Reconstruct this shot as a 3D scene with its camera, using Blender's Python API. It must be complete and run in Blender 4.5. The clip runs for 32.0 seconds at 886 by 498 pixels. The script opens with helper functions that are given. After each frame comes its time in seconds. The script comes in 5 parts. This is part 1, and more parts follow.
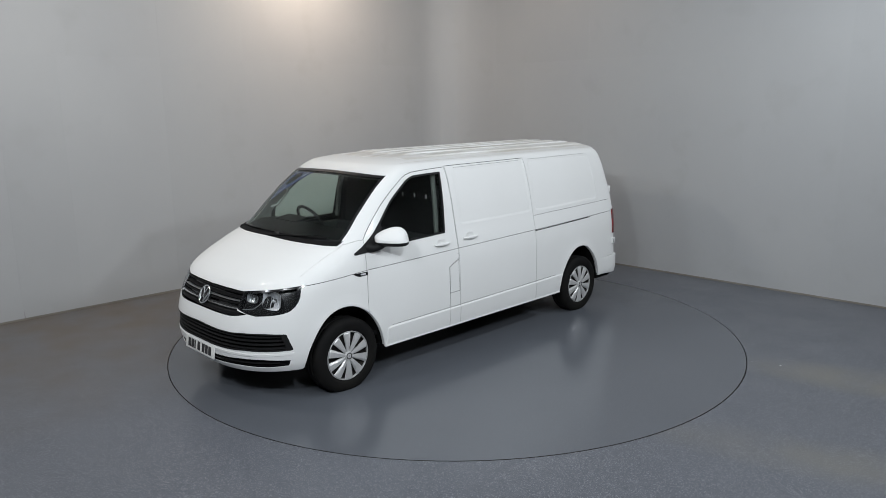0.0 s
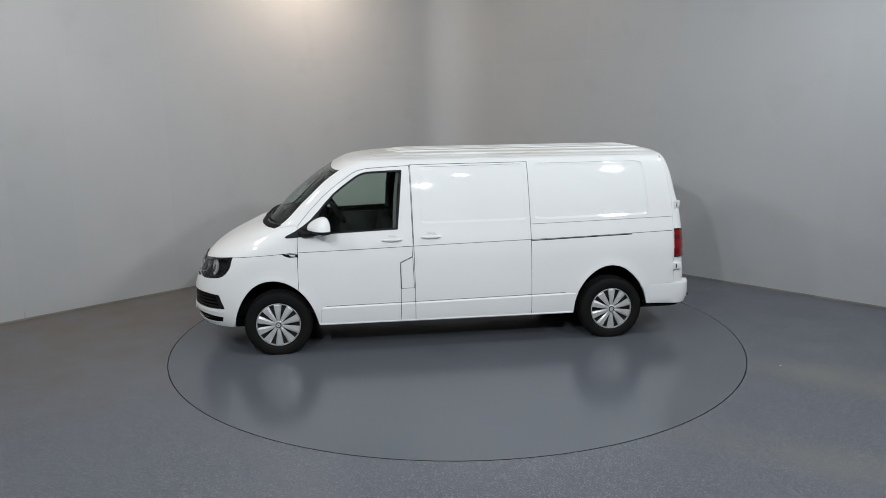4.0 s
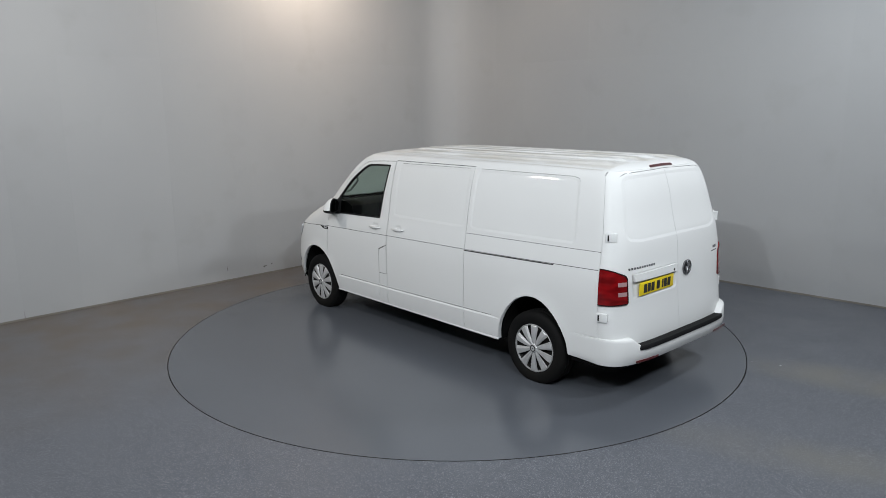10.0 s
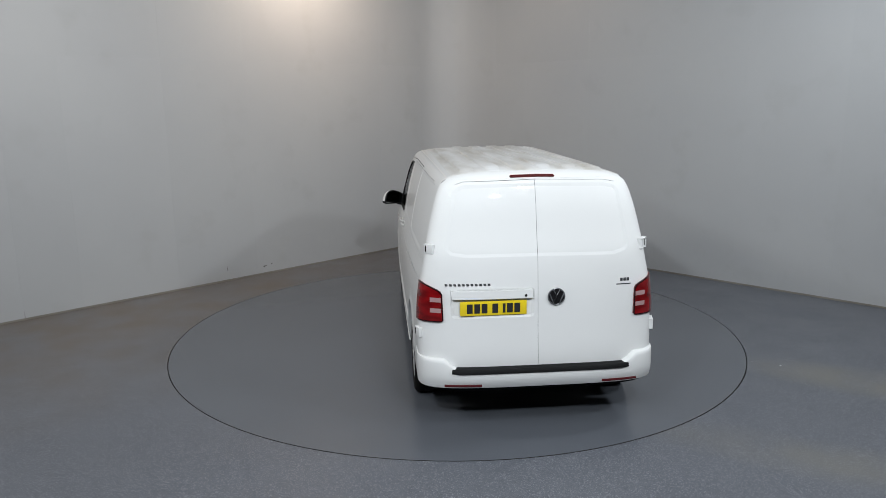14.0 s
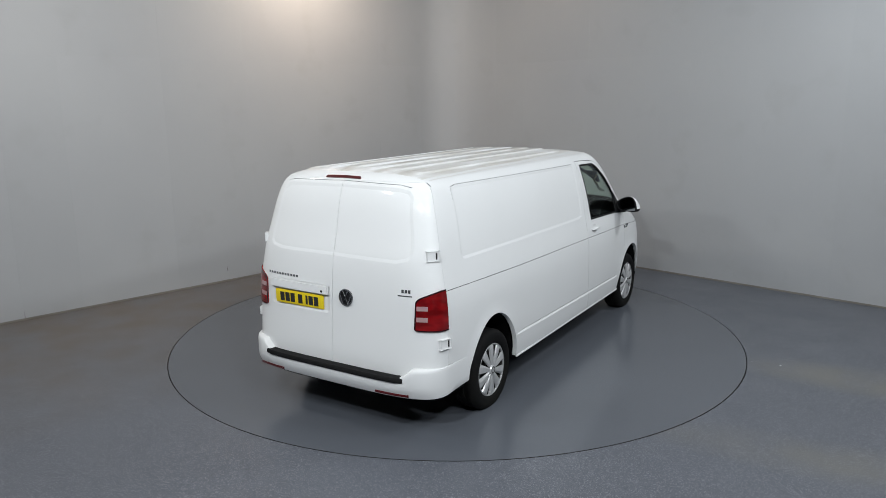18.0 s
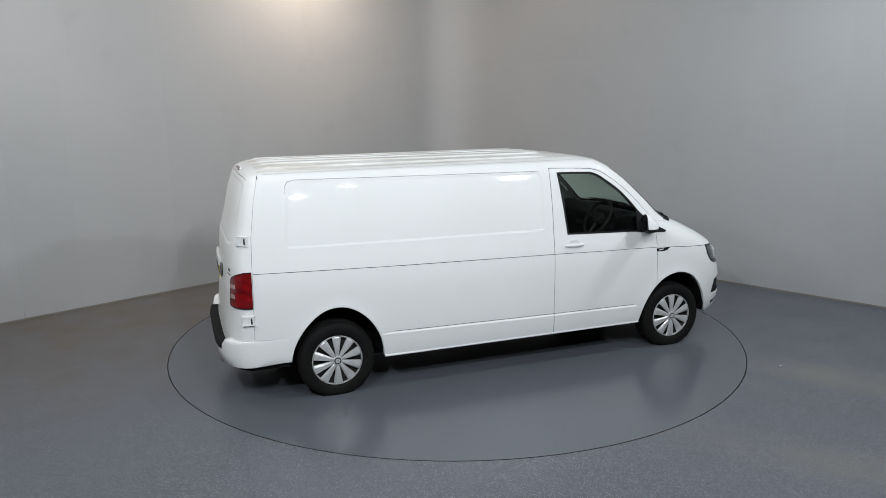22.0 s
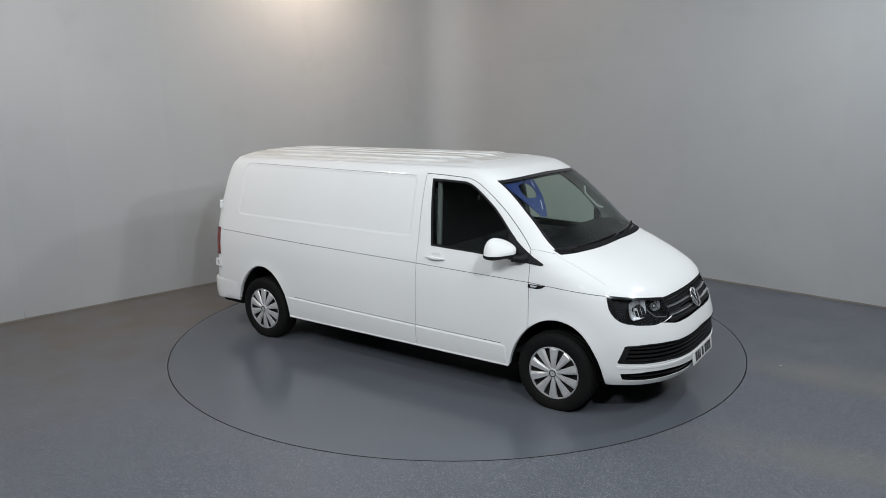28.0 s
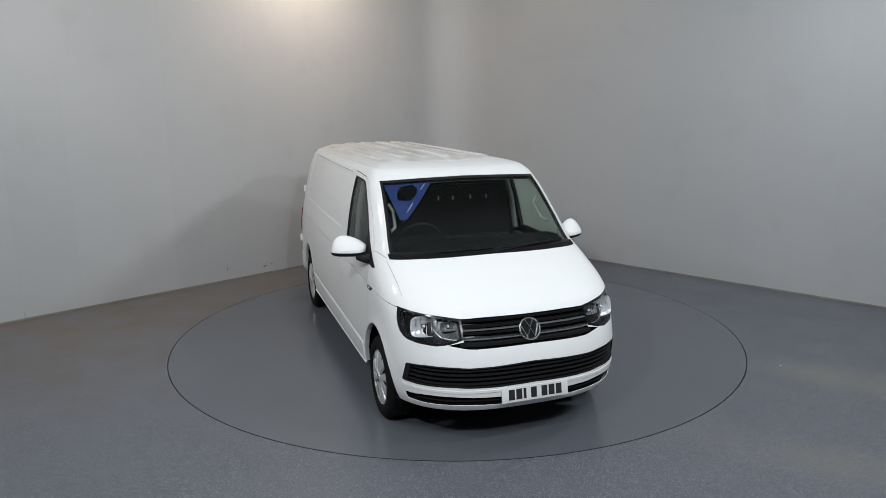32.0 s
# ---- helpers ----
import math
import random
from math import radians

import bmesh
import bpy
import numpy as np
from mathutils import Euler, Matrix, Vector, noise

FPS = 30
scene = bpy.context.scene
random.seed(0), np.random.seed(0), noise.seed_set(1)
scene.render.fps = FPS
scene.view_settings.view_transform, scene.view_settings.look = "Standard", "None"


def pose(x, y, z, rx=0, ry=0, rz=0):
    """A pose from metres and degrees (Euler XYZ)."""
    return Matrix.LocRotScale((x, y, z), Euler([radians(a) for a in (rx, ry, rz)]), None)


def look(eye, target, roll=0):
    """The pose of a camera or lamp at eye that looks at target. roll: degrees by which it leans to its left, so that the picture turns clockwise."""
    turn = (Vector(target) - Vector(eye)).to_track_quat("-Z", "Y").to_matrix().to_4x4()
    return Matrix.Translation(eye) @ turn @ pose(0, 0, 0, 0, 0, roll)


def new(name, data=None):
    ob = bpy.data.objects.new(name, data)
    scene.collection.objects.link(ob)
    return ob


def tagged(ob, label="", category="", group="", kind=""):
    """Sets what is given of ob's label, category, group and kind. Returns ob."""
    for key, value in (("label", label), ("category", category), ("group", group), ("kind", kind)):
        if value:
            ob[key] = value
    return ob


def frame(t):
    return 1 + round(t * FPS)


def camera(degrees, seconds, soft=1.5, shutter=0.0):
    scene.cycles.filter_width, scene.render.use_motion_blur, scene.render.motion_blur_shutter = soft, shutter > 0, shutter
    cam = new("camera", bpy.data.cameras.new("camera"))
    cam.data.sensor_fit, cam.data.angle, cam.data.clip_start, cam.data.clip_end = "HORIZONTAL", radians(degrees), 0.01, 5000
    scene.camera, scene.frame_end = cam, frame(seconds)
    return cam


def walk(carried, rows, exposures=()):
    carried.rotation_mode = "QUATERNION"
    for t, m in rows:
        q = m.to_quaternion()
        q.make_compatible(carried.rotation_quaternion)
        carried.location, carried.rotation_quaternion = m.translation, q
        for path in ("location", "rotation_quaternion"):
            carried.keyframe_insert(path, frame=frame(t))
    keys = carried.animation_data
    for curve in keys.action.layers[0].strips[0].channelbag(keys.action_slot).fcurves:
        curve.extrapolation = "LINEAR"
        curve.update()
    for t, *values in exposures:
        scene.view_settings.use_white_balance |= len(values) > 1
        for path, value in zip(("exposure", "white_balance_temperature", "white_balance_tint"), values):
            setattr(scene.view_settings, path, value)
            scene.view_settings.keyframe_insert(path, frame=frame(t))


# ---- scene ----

# camera: it stands still on a high tripod before the turntable
EYE = Vector((0.0, -7.545, 2.4435))
PITCH, YAW = radians(-11.5616), radians(0.9227)
VIEW = Vector((-math.sin(YAW) * math.cos(PITCH), math.cos(YAW) * math.cos(PITCH), math.sin(PITCH)))
cam = camera(63.237, 32.0, soft=0.8)
walk(cam, [(0.0, look(EYE, EYE + VIEW, -0.7443)), (32.0, look(EYE, EYE + VIEW, -0.7443))])

# heading of the turning platform in degrees, second by second
HEADING = [225.10, 215.79, 206.53, 197.12, 188.00, 178.95, 169.82, 160.66, 151.42, 142.19, 132.95, 123.81, 114.55, 105.22,
           95.90, 86.55, 77.25, 67.99, 58.69, 49.13, 39.74, 30.40, 21.11, 11.83, 2.40, -6.76, -15.95, -25.15, -34.29, -43.52, -52.77, -62.11]
TURN = [(float(i), a) for i, a in enumerate(HEADING)] + [(31.8, -69.45), (32.0, -70.17)]
OFF = (0.1291, -0.3895)          # the van stands a little off the platform's axis


# ------------------------------------------------------------------ light
world = bpy.data.worlds.new("world")
scene.world = world
world.use_nodes = True
world.node_tree.nodes["Background"].inputs[0].default_value = (0.6, 0.65, 0.7, 1)
world.node_tree.nodes["Background"].inputs[1].default_value = 0.02


def lamp(name, at, target, size, watts, colour, spread=160):
    data = bpy.data.lights.new(name, "AREA")
    data.shape, data.size, data.size_y, data.energy, data.color = "RECTANGLE", size, size * 0.7, watts, colour
    data.spread = radians(spread)
    ob = new(name, data)
    ob.matrix_world = look(at, target)
    return ob


WARM, COOL, SOFT = (1.0, 0.80, 0.62), (0.90, 0.955, 1.0), (1.0, 0.94, 0.87)
scene.view_settings.exposure = 0.0


# ------------------------------------------------------------------ materials
def rgba(c):
    return (*c, 1.0)


def material(name, base, rough=0.5, metal=0.0, coat=0.0, spec=0.5):
    m = bpy.data.materials.new(name)
    m.use_nodes = True
    b = m.node_tree.nodes["Principled BSDF"]
    b.inputs["Base Color"].default_value = rgba(base)
    b.inputs["Roughness"].default_value = rough
    b.inputs["Metallic"].default_value = metal
    b.inputs["Coat Weight"].default_value = coat
    b.inputs["Coat Roughness"].default_value = 0.04
    b.inputs["Specular IOR Level"].default_value = spec
    return m


def varied(m, other, scale, amount, detail=4.0, bump=0.0, bump_scale=60.0, rough_to=None, stretch=(1, 1, 1)):
    """Mixes a second tone into a material by noise, with fine relief."""
    nt = m.node_tree
    b = nt.nodes["Principled BSDF"]
    tc = nt.nodes.new("ShaderNodeTexCoord")
    mp = nt.nodes.new("ShaderNodeMapping")
    mp.inputs["Scale"].default_value = stretch
    nt.links.new(tc.outputs["Object"], mp.inputs["Vector"])
    n = nt.nodes.new("ShaderNodeTexNoise")
    n.inputs["Scale"].default_value, n.inputs["Detail"].default_value = scale, detail
    nt.links.new(mp.outputs["Vector"], n.inputs["Vector"])
    ramp = nt.nodes.new("ShaderNodeMapRange")
    ramp.inputs["From Min"].default_value, ramp.inputs["From Max"].default_value = 0.35, 0.7
    ramp.inputs["To Max"].default_value = amount
    nt.links.new(n.outputs["Fac"], ramp.inputs["Value"])
    mix = nt.nodes.new("ShaderNodeMix")
    mix.data_type = "RGBA"
    mix.inputs["A"].default_value = b.inputs["Base Color"].default_value
    mix.inputs["B"].default_value = rgba(other)
    nt.links.new(ramp.outputs["Result"], mix.inputs["Factor"])
    nt.links.new(mix.outputs["Result"], b.inputs["Base Color"])
    if rough_to is not None:
        r = nt.nodes.new("ShaderNodeMapRange")
        r.inputs["From Min"].default_value, r.inputs["From Max"].default_value = 0.3, 0.75
        r.inputs["To Min"].default_value, r.inputs["To Max"].default_value = b.inputs["Roughness"].default_value, rough_to
        nt.links.new(n.outputs["Fac"], r.inputs["Value"])
        nt.links.new(r.outputs["Result"], b.inputs["Roughness"])
    if bump:
        n2 = nt.nodes.new("ShaderNodeTexNoise")
        n2.inputs["Scale"].default_value, n2.inputs["Detail"].default_value = bump_scale, 3.0
        nt.links.new(tc.outputs["Object"], n2.inputs["Vector"])
        bp = nt.nodes.new("ShaderNodeBump")
        bp.inputs["Strength"].default_value, bp.inputs["Distance"].default_value = bump, 0.002
        nt.links.new(n2.outputs["Fac"], bp.inputs["Height"])
        nt.links.new(bp.outputs["Normal"], b.inputs["Normal"])
    return m


def wall_paint():
    m = varied(material("wall_paint", (0.40, 0.405, 0.41), 0.5), (0.365, 0.37, 0.38), 0.6, 0.7, bump=0.08, bump_scale=40)
    nt = m.node_tree
    b = nt.nodes["Principled BSDF"]
    # boards differ a little, and old scuffs gather low down
    link = b.inputs["Base Color"].links[0].from_socket
    info = nt.nodes.new("ShaderNodeObjectInfo")
    tone = nt.nodes.new("ShaderNodeMapRange")
    tone.inputs["To Min"].default_value, tone.inputs["To Max"].default_value = 0.985, 1.012
    nt.links.new(info.outputs["Random"], tone.inputs["Value"])
    hsv = nt.nodes.new("ShaderNodeHueSaturation")
    nt.links.new(tone.outputs["Result"], hsv.inputs["Value"])
    nt.links.new(link, hsv.inputs["Color"])
    tc = nt.nodes.new("ShaderNodeTexCoord")
    sc = nt.nodes.new("ShaderNodeTexNoise")
    sc.inputs["Scale"].default_value, sc.inputs["Detail"].default_value = 2.2, 6.0
    nt.links.new(tc.outputs["Object"], sc.inputs["Vector"])
    mr = nt.nodes.new("ShaderNodeMapRange")
    mr.inputs["From Min"].default_value, mr.inputs["From Max"].default_value, mr.inputs["To Max"].default_value = 0.58, 0.75, 0.22
    nt.links.new(sc.outputs["Fac"], mr.inputs["Value"])
    mix = nt.nodes.new("ShaderNodeMix")
    mix.data_type = "RGBA"
    nt.links.new(mr.outputs["Result"], mix.inputs["Factor"])
    nt.links.new(hsv.outputs["Color"], mix.inputs["A"])
    mix.inputs["B"].default_value = (0.30, 0.295, 0.285, 1)
    nt.links.new(mix.outputs["Result"], b.inputs["Base Color"])
    return m


def flake_floor(name, base, light_flake, dark_flake, rough, amount, patches, flakes=190.0):
    """Resin floor strewn with fine flakes, dusty where wheels have rolled off the platform; warm light is painted in as
    a brown patch.
    """
    m = material(name, base, rough)
    nt = m.node_tree
    b = nt.nodes["Principled BSDF"]
    tc = nt.nodes.new("ShaderNodeTexCoord")

    def mixed(fac, a, colour):
        mx = nt.nodes.new("ShaderNodeMix")
        mx.data_type = "RGBA"
        nt.links.new(fac, mx.inputs["Factor"])
        if isinstance(a, tuple):
            mx.inputs["A"].default_value = rgba(a)
        else:
            nt.links.new(a, mx.inputs["A"])
        mx.inputs["B"].default_value = rgba(colour)
        return mx.outputs["Result"]

    def ranged(value, lo, hi, to):
        r = nt.nodes.new("ShaderNodeMapRange")
        r.inputs["From Min"].default_value, r.inputs["From Max"].default_value, r.inputs["To Max"].default_value = lo, hi, to
        nt.links.new(value, r.inputs["Value"])
        return r.outputs["Result"]

    def noise_at(scale, detail=3.0):
        n = nt.nodes.new("ShaderNodeTexNoise")
        n.inputs["Scale"].default_value, n.inputs["Detail"].default_value = scale, detail
        nt.links.new(tc.outputs["Object"], n.inputs["Vector"])
        return n.outputs["Fac"]
    v = nt.nodes.new("ShaderNodeTexVoronoi")
    v.inputs["Scale"].default_value = flakes
    nt.links.new(tc.outputs["Object"], v.inputs["Vector"])
    sep = nt.nodes.new("ShaderNodeSeparateColor")
    nt.links.new(v.outputs["Color"], sep.inputs["Color"])
    col = mixed(ranged(noise_at(0.5, 5.0), 0.35, 0.7, 0.5), base, tuple(c * 0.82 for c in base))
    col = mixed(ranged(sep.outputs["Red"], 0.80, 0.86, amount), col, light_flake)
    col = mixed(ranged(sep.outputs["Green"], 0.74, 0.80, amount), col, dark_flake)
    # noise that breaks up both the dust and the painted warm patch
    dust = noise_at(1.7, 6.0)
    for (x0, y0, x1, y1, wide, tone, amount_) in patches:
        ang = math.atan2(y1 - y0, x1 - x0)
        mp = nt.nodes.new("ShaderNodeMapping")
        mp.vector_type = "TEXTURE"
        mp.inputs["Location"].default_value = ((x0 + x1) / 2, (y0 + y1) / 2, 0)
        mp.inputs["Rotation"].default_value = (0, 0, ang)
        mp.inputs["Scale"].default_value = (math.hypot(x1 - x0, y1 - y0) / 2, wide, 1)
        nt.links.new(tc.outputs["Object"], mp.inputs["Vector"])
        g = nt.nodes.new("ShaderNodeTexGradient")
        g.gradient_type = "SPHERICAL"
        nt.links.new(mp.outputs["Vector"], g.inputs["Vector"])
        mu = nt.nodes.new("ShaderNodeMath")
        mu.operation = "MULTIPLY"
        nt.links.new(ranged(g.outputs["Fac"], 0.0, 0.75, 1.0), mu.inputs[0])
        nt.links.new(ranged(dust, 0.18, 0.72, amount_), mu.inputs[1])
        col = mixed(mu.outputs[0], col, tone)
    nt.links.new(col, b.inputs["Base Color"])
    rr = nt.nodes.new("ShaderNodeMapRange")
    rr.inputs["From Min"].default_value, rr.inputs["From Max"].default_value = 0.3, 0.75
    rr.inputs["To Min"].default_value, rr.inputs["To Max"].default_value = rough * 0.85, rough * 1.2
    nt.links.new(dust, rr.inputs["Value"])
    nt.links.new(rr.outputs["Result"], b.inputs["Roughness"])
    bp = nt.nodes.new("ShaderNodeBump")
    bp.inputs["Strength"].default_value, bp.inputs["Distance"].default_value = 0.25 * amount, 0.001
    nt.links.new(v.outputs["Distance"], bp.inputs["Height"])
    nt.links.new(bp.outputs["Normal"], b.inputs["Normal"])
    return m


WALL = wall_paint()
# out of view: pale tones chosen so walls and ceiling bounce fill light
BOUNCE_WALL = varied(material("bounce_wall_paint", (0.68, 0.69, 0.70), 0.6), (0.62, 0.63, 0.64), 0.5, 0.6, bump=0.1, bump_scale=30)
BOUNCE_CEIL = varied(material("bounce_ceiling_paint", (0.56, 0.565, 0.57), 0.7), (0.51, 0.515, 0.52), 0.5, 0.6, bump=0.1, bump_scale=30)
GRIME = varied(material("dusty_edge", (0.225, 0.208, 0.178), 0.75), (0.17, 0.155, 0.13), 3.0, 0.9, bump=0.2)
SCUFF = varied(material("scuff", (0.12, 0.115, 0.11), 0.8), (0.2, 0.19, 0.18), 30, 0.7)
OLIVE = (0.172, 0.162, 0.132)
# the broad brown patch paints in warm light at the left; OLIVE is dust
FLOOR = flake_floor("flake_floor", (0.096, 0.104, 0.123), (0.285, 0.292, 0.31), (0.042, 0.046, 0.056), 0.36, 0.66,
                    [(-9.6, -4.2, 0.6, 6.0, 3.6, (0.122, 0.104, 0.090), 1.3), (2.5, -0.95, 5.2, -2.5, 0.42, OLIVE, 1.0), (1.0, -2.15, 4.4, -3.95, 0.36, OLIVE, 0.58)])
DISC = flake_floor("platform_floor", (0.097, 0.105, 0.121), (0.14, 0.147, 0.162), (0.082, 0.088, 0.102), 0.21, 0.2, [], 230.0)
PAINT = varied(material("white_paint", (0.69, 0.693, 0.688), 0.6, coat=0.5, spec=0.15), (0.66, 0.662, 0.655), 1.3, 0.6)
RUBBER = varied(material("rubber", (0.006, 0.006, 0.0062), 0.72, spec=0.11), (0.0115, 0.0108, 0.0092), 5, 0.6, bump=0.1)
BLACK = varied(material("black_plastic", (0.008, 0.008, 0.0085), 0.6, spec=0.18), (0.014, 0.014, 0.0145), 14, 0.5, bump=0.25, bump_scale=220)
SCUTTLE = varied(material("scuttle_plastic", (0.0045, 0.0045, 0.005), 0.6, spec=0.12), (0.008, 0.008, 0.0085), 14, 0.5)
DARK = material("dark_gap", (0.006, 0.006, 0.006), 0.9)
SILVER = varied(material("silver_paint", (0.66, 0.67, 0.68), 0.33, 0.35), (0.57, 0.58, 0.59), 18, 0.6)
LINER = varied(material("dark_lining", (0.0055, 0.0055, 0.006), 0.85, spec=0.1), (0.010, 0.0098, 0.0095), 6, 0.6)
DASH = varied(material("dash_plastic", (0.0045, 0.0045, 0.005), 0.75, spec=0.08), (0.008, 0.008, 0.0085), 12, 0.5, bump=0.08, bump_scale=90)
DOORCARD = varied(material("door_card_plastic", (0.038, 0.041, 0.039), 0.7, spec=0.2), (0.028, 0.03, 0.029), 9, 0.6, bump=0.05, bump_scale=90)
CLOTH = varied(material("seat_cloth", (0.010, 0.010, 0.011), 0.95, spec=0.1), (0.018, 0.018, 0.02), 40, 0.7, bump=0.12, bump_scale=90)
GREYTRIM = varied(material("grey_trim", (0.22, 0.23, 0.22), 0.7), (0.18, 0.19, 0.18), 8, 0.5, bump=0.2, bump_scale=160)
TRIMDARK = varied(material("dark_trim", (0.10, 0.105, 0.10), 0.75), (0.075, 0.08, 0.075), 8, 0.5, bump=0.2, bump_scale=160)
BLACKGLOSS = material("gloss_black", (0.010, 0.010, 0.011), 0.16)
DARKSTEEL = varied(material("dark_steel", (0.035, 0.034, 0.034), 0.55, 0.6), (0.06, 0.052, 0.045), 14, 0.6)
CHROME = material("chrome", (0.72, 0.73, 0.74), 0.14, 0.95)
CHROMEDARK = material("dark_chrome", (0.30, 0.305, 0.315), 0.25, 0.9)
SATIN = material("satin_silver", (0.40, 0.41, 0.42), 0.3, 0.8)
REDLENS = varied(material("red_lens", (0.11, 0.0025, 0.0035), 0.10, coat=0.5), (0.235, 0.005, 0.007), 9, 0.9, detail=1.0, stretch=(1, 1, 2.2))
REDDEEP = material("deep_red_lens", (0.07, 0.0025, 0.004), 0.12, coat=0.6)
LENSRIM = material("lens_rim", (0.018, 0.002, 0.003), 0.15, coat=0.5)
PALELENS = material("pale_lens", (0.36, 0.23, 0.23), 0.14, coat=0.6)
LAMPGLASS = material("bulb", (0.55, 0.56, 0.57), 0.15)
MIRRORGLASS = material("mirror_glass", (0.22, 0.235, 0.24), 0.03, 1.0)
PLATE_WHITE = varied(material("plate_white", (0.66, 0.66, 0.64), 0.35), (0.60, 0.60, 0.58), 20, 0.4)
PLATE_YELLOW = varied(material("plate_yellow", (0.75, 0.56, 0.015), 0.35), (0.68, 0.50, 0.02), 20, 0.4)
INK = material("plate_ink", (0.02, 0.02, 0.022), 0.4)
SEAM = material("roof_sealer", (0.55, 0.54, 0.52), 0.7)
LAMPCHROME = material("lamp_chrome", (0.74, 0.75, 0.76), 0.3, 0.55)
LAMPGREY = varied(material("lamp_grey", (0.009, 0.0092, 0.0098), 0.3, 0.2), (0.016, 0.0163, 0.017), 25, 0.5)
COVERSILVER = varied(material("cover_silver", (0.60, 0.60, 0.60), 0.34, 0.45), (0.50, 0.50, 0.50), 22, 0.7)
COVEREDGE = varied(material("cover_edge", (0.42, 0.42, 0.42), 0.45, 0.3), (0.15, 0.153, 0.157), 22, 0.6)
PALE = material("pale_print", (0.55, 0.56, 0.57), 0.5)
BLUECARD = varied(material("blue_card", (0.005, 0.019, 0.105), 0.5), (0.007, 0.024, 0.125), 6, 0.5)
ROOFPAINT = varied(material("dusty_roof_paint", (0.73, 0.735, 0.735), 0.45, coat=0.4), (0.42, 0.385, 0.325), 2.6, 0.75, detail=7.0, stretch=(0.5, 2.2, 1))


def clear(name, colour, amount, rough=0.0):
    """Thin tinted glass: what is behind shows through, with a plain surface gloss."""
    m = bpy.data.materials.new(name)
    m.use_nodes = True
    nt = m.node_tree
    nt.nodes.clear()
    out = nt.nodes.new("ShaderNodeOutputMaterial")
    tr = nt.nodes.new("ShaderNodeBsdfTransparent")
    tr.inputs["Color"].default_value = rgba(colour)
    gl = nt.nodes.new("ShaderNodeBsdfGlossy")
    gl.inputs["Roughness"].default_value = rough
    lw = nt.nodes.new("ShaderNodeLayerWeight")
    lw.inputs["Blend"].default_value = 0.5
    pw = nt.nodes.new("ShaderNodeMath")
    pw.operation = "POWER"
    pw.inputs[1].default_value = 5.0
    nt.links.new(lw.outputs["Facing"], pw.inputs[0])
    fr = nt.nodes.new("ShaderNodeMapRange")
    fr.inputs["To Min"].default_value, fr.inputs["To Max"].default_value = amount, 0.6
    nt.links.new(pw.outputs[0], fr.inputs["Value"])
    mx = nt.nodes.new("ShaderNodeMixShader")
    nt.links.new(fr.outputs["Result"], mx.inputs[0])
    nt.links.new(tr.outputs[0], mx.inputs[1])
    nt.links.new(gl.outputs[0], mx.inputs[2])
    nt.links.new(mx.outputs[0], out.inputs[0])
    return m


GLASS = clear("tinted_glass", (0.885, 0.94, 0.91), 0.022)
LENS = clear("lamp_lens", (0.95, 0.96, 0.97), 0.022)


# ------------------------------------------------------------------ mesh helpers
def part(name, bm, mat, parent=None, label="", smooth=True):
    me = bpy.data.meshes.new(name)
    bm.normal_update()
    for f in bm.faces:
        f.smooth = smooth
    bm.to_mesh(me)
    bm.free()
    me.materials.append(mat)
    ob = new(name, me)
    ob.parent = parent
    if label:
        ob["label"] = label
    return ob


def pchip(xs, ys):
    """A smooth curve through the given stations that never overshoots."""
    xs, ys = np.array(xs, float), np.array(ys, float)
    h, d = np.diff(xs), np.diff(ys) / np.diff(xs)
    m = np.zeros(len(xs))
    m[0], m[-1] = d[0], d[-1]
    for i in range(1, len(xs) - 1):
        if d[i - 1] * d[i] > 0:
            w1, w2 = 2 * h[i] + h[i - 1], h[i] + 2 * h[i - 1]
            m[i] = (w1 + w2) / (w1 / d[i - 1] + w2 / d[i])

    def at(x):
        x = min(max(x, xs[0]), xs[-1])
        i = min(int(np.searchsorted(xs, x, side="right")) - 1, len(xs) - 2)
        t = (x - xs[i]) / h[i]
        return float((2 * t**3 - 3 * t * t + 1) * ys[i] + (t**3 - 2 * t * t + t) * h[i] * m[i]
                     + (3 * t * t - 2 * t**3) * ys[i + 1] + (t**3 - t * t) * h[i] * m[i + 1])
    return at

# ------------------------------------------------------------------ the studio
# two boarded walls meet in a rounded corner; added pale walls close the hall behind the camera and bounce light
HALL_H = 5.3
LEFT_A, LEFT_B = (-9.2, -3.63), (-0.545, 4.925)
RIGHT_A, RIGHT_B = (0.72, 4.738), (9.2, -3.26)


def slab(name, a, b, z0, z1, thick, mat, parent=None):
    """A wall from a to b in plan; the room lies to the right of a > b."""
    a, b = Vector((a[0], a[1], 0)), Vector((b[0], b[1], 0))
    d = (b - a).normalized()
    out = Vector((-d.y, d.x, 0)) * thick
    bm = bmesh.new()
    vs = [bm.verts.new(p + Vector((0, 0, z))) for z in (z0, z1) for p in (a, b, b + out, a + out)]
    for q in ((0, 1, 2, 3), (7, 6, 5, 4), (0, 4, 5, 1), (1, 5, 6, 2), (2, 6, 7, 3), (3, 7, 4, 0)):
        bm.faces.new([vs[i] for i in q])
    bmesh.ops.recalc_face_normals(bm, faces=bm.faces)
    return part(name, bm, mat, parent, smooth=False)


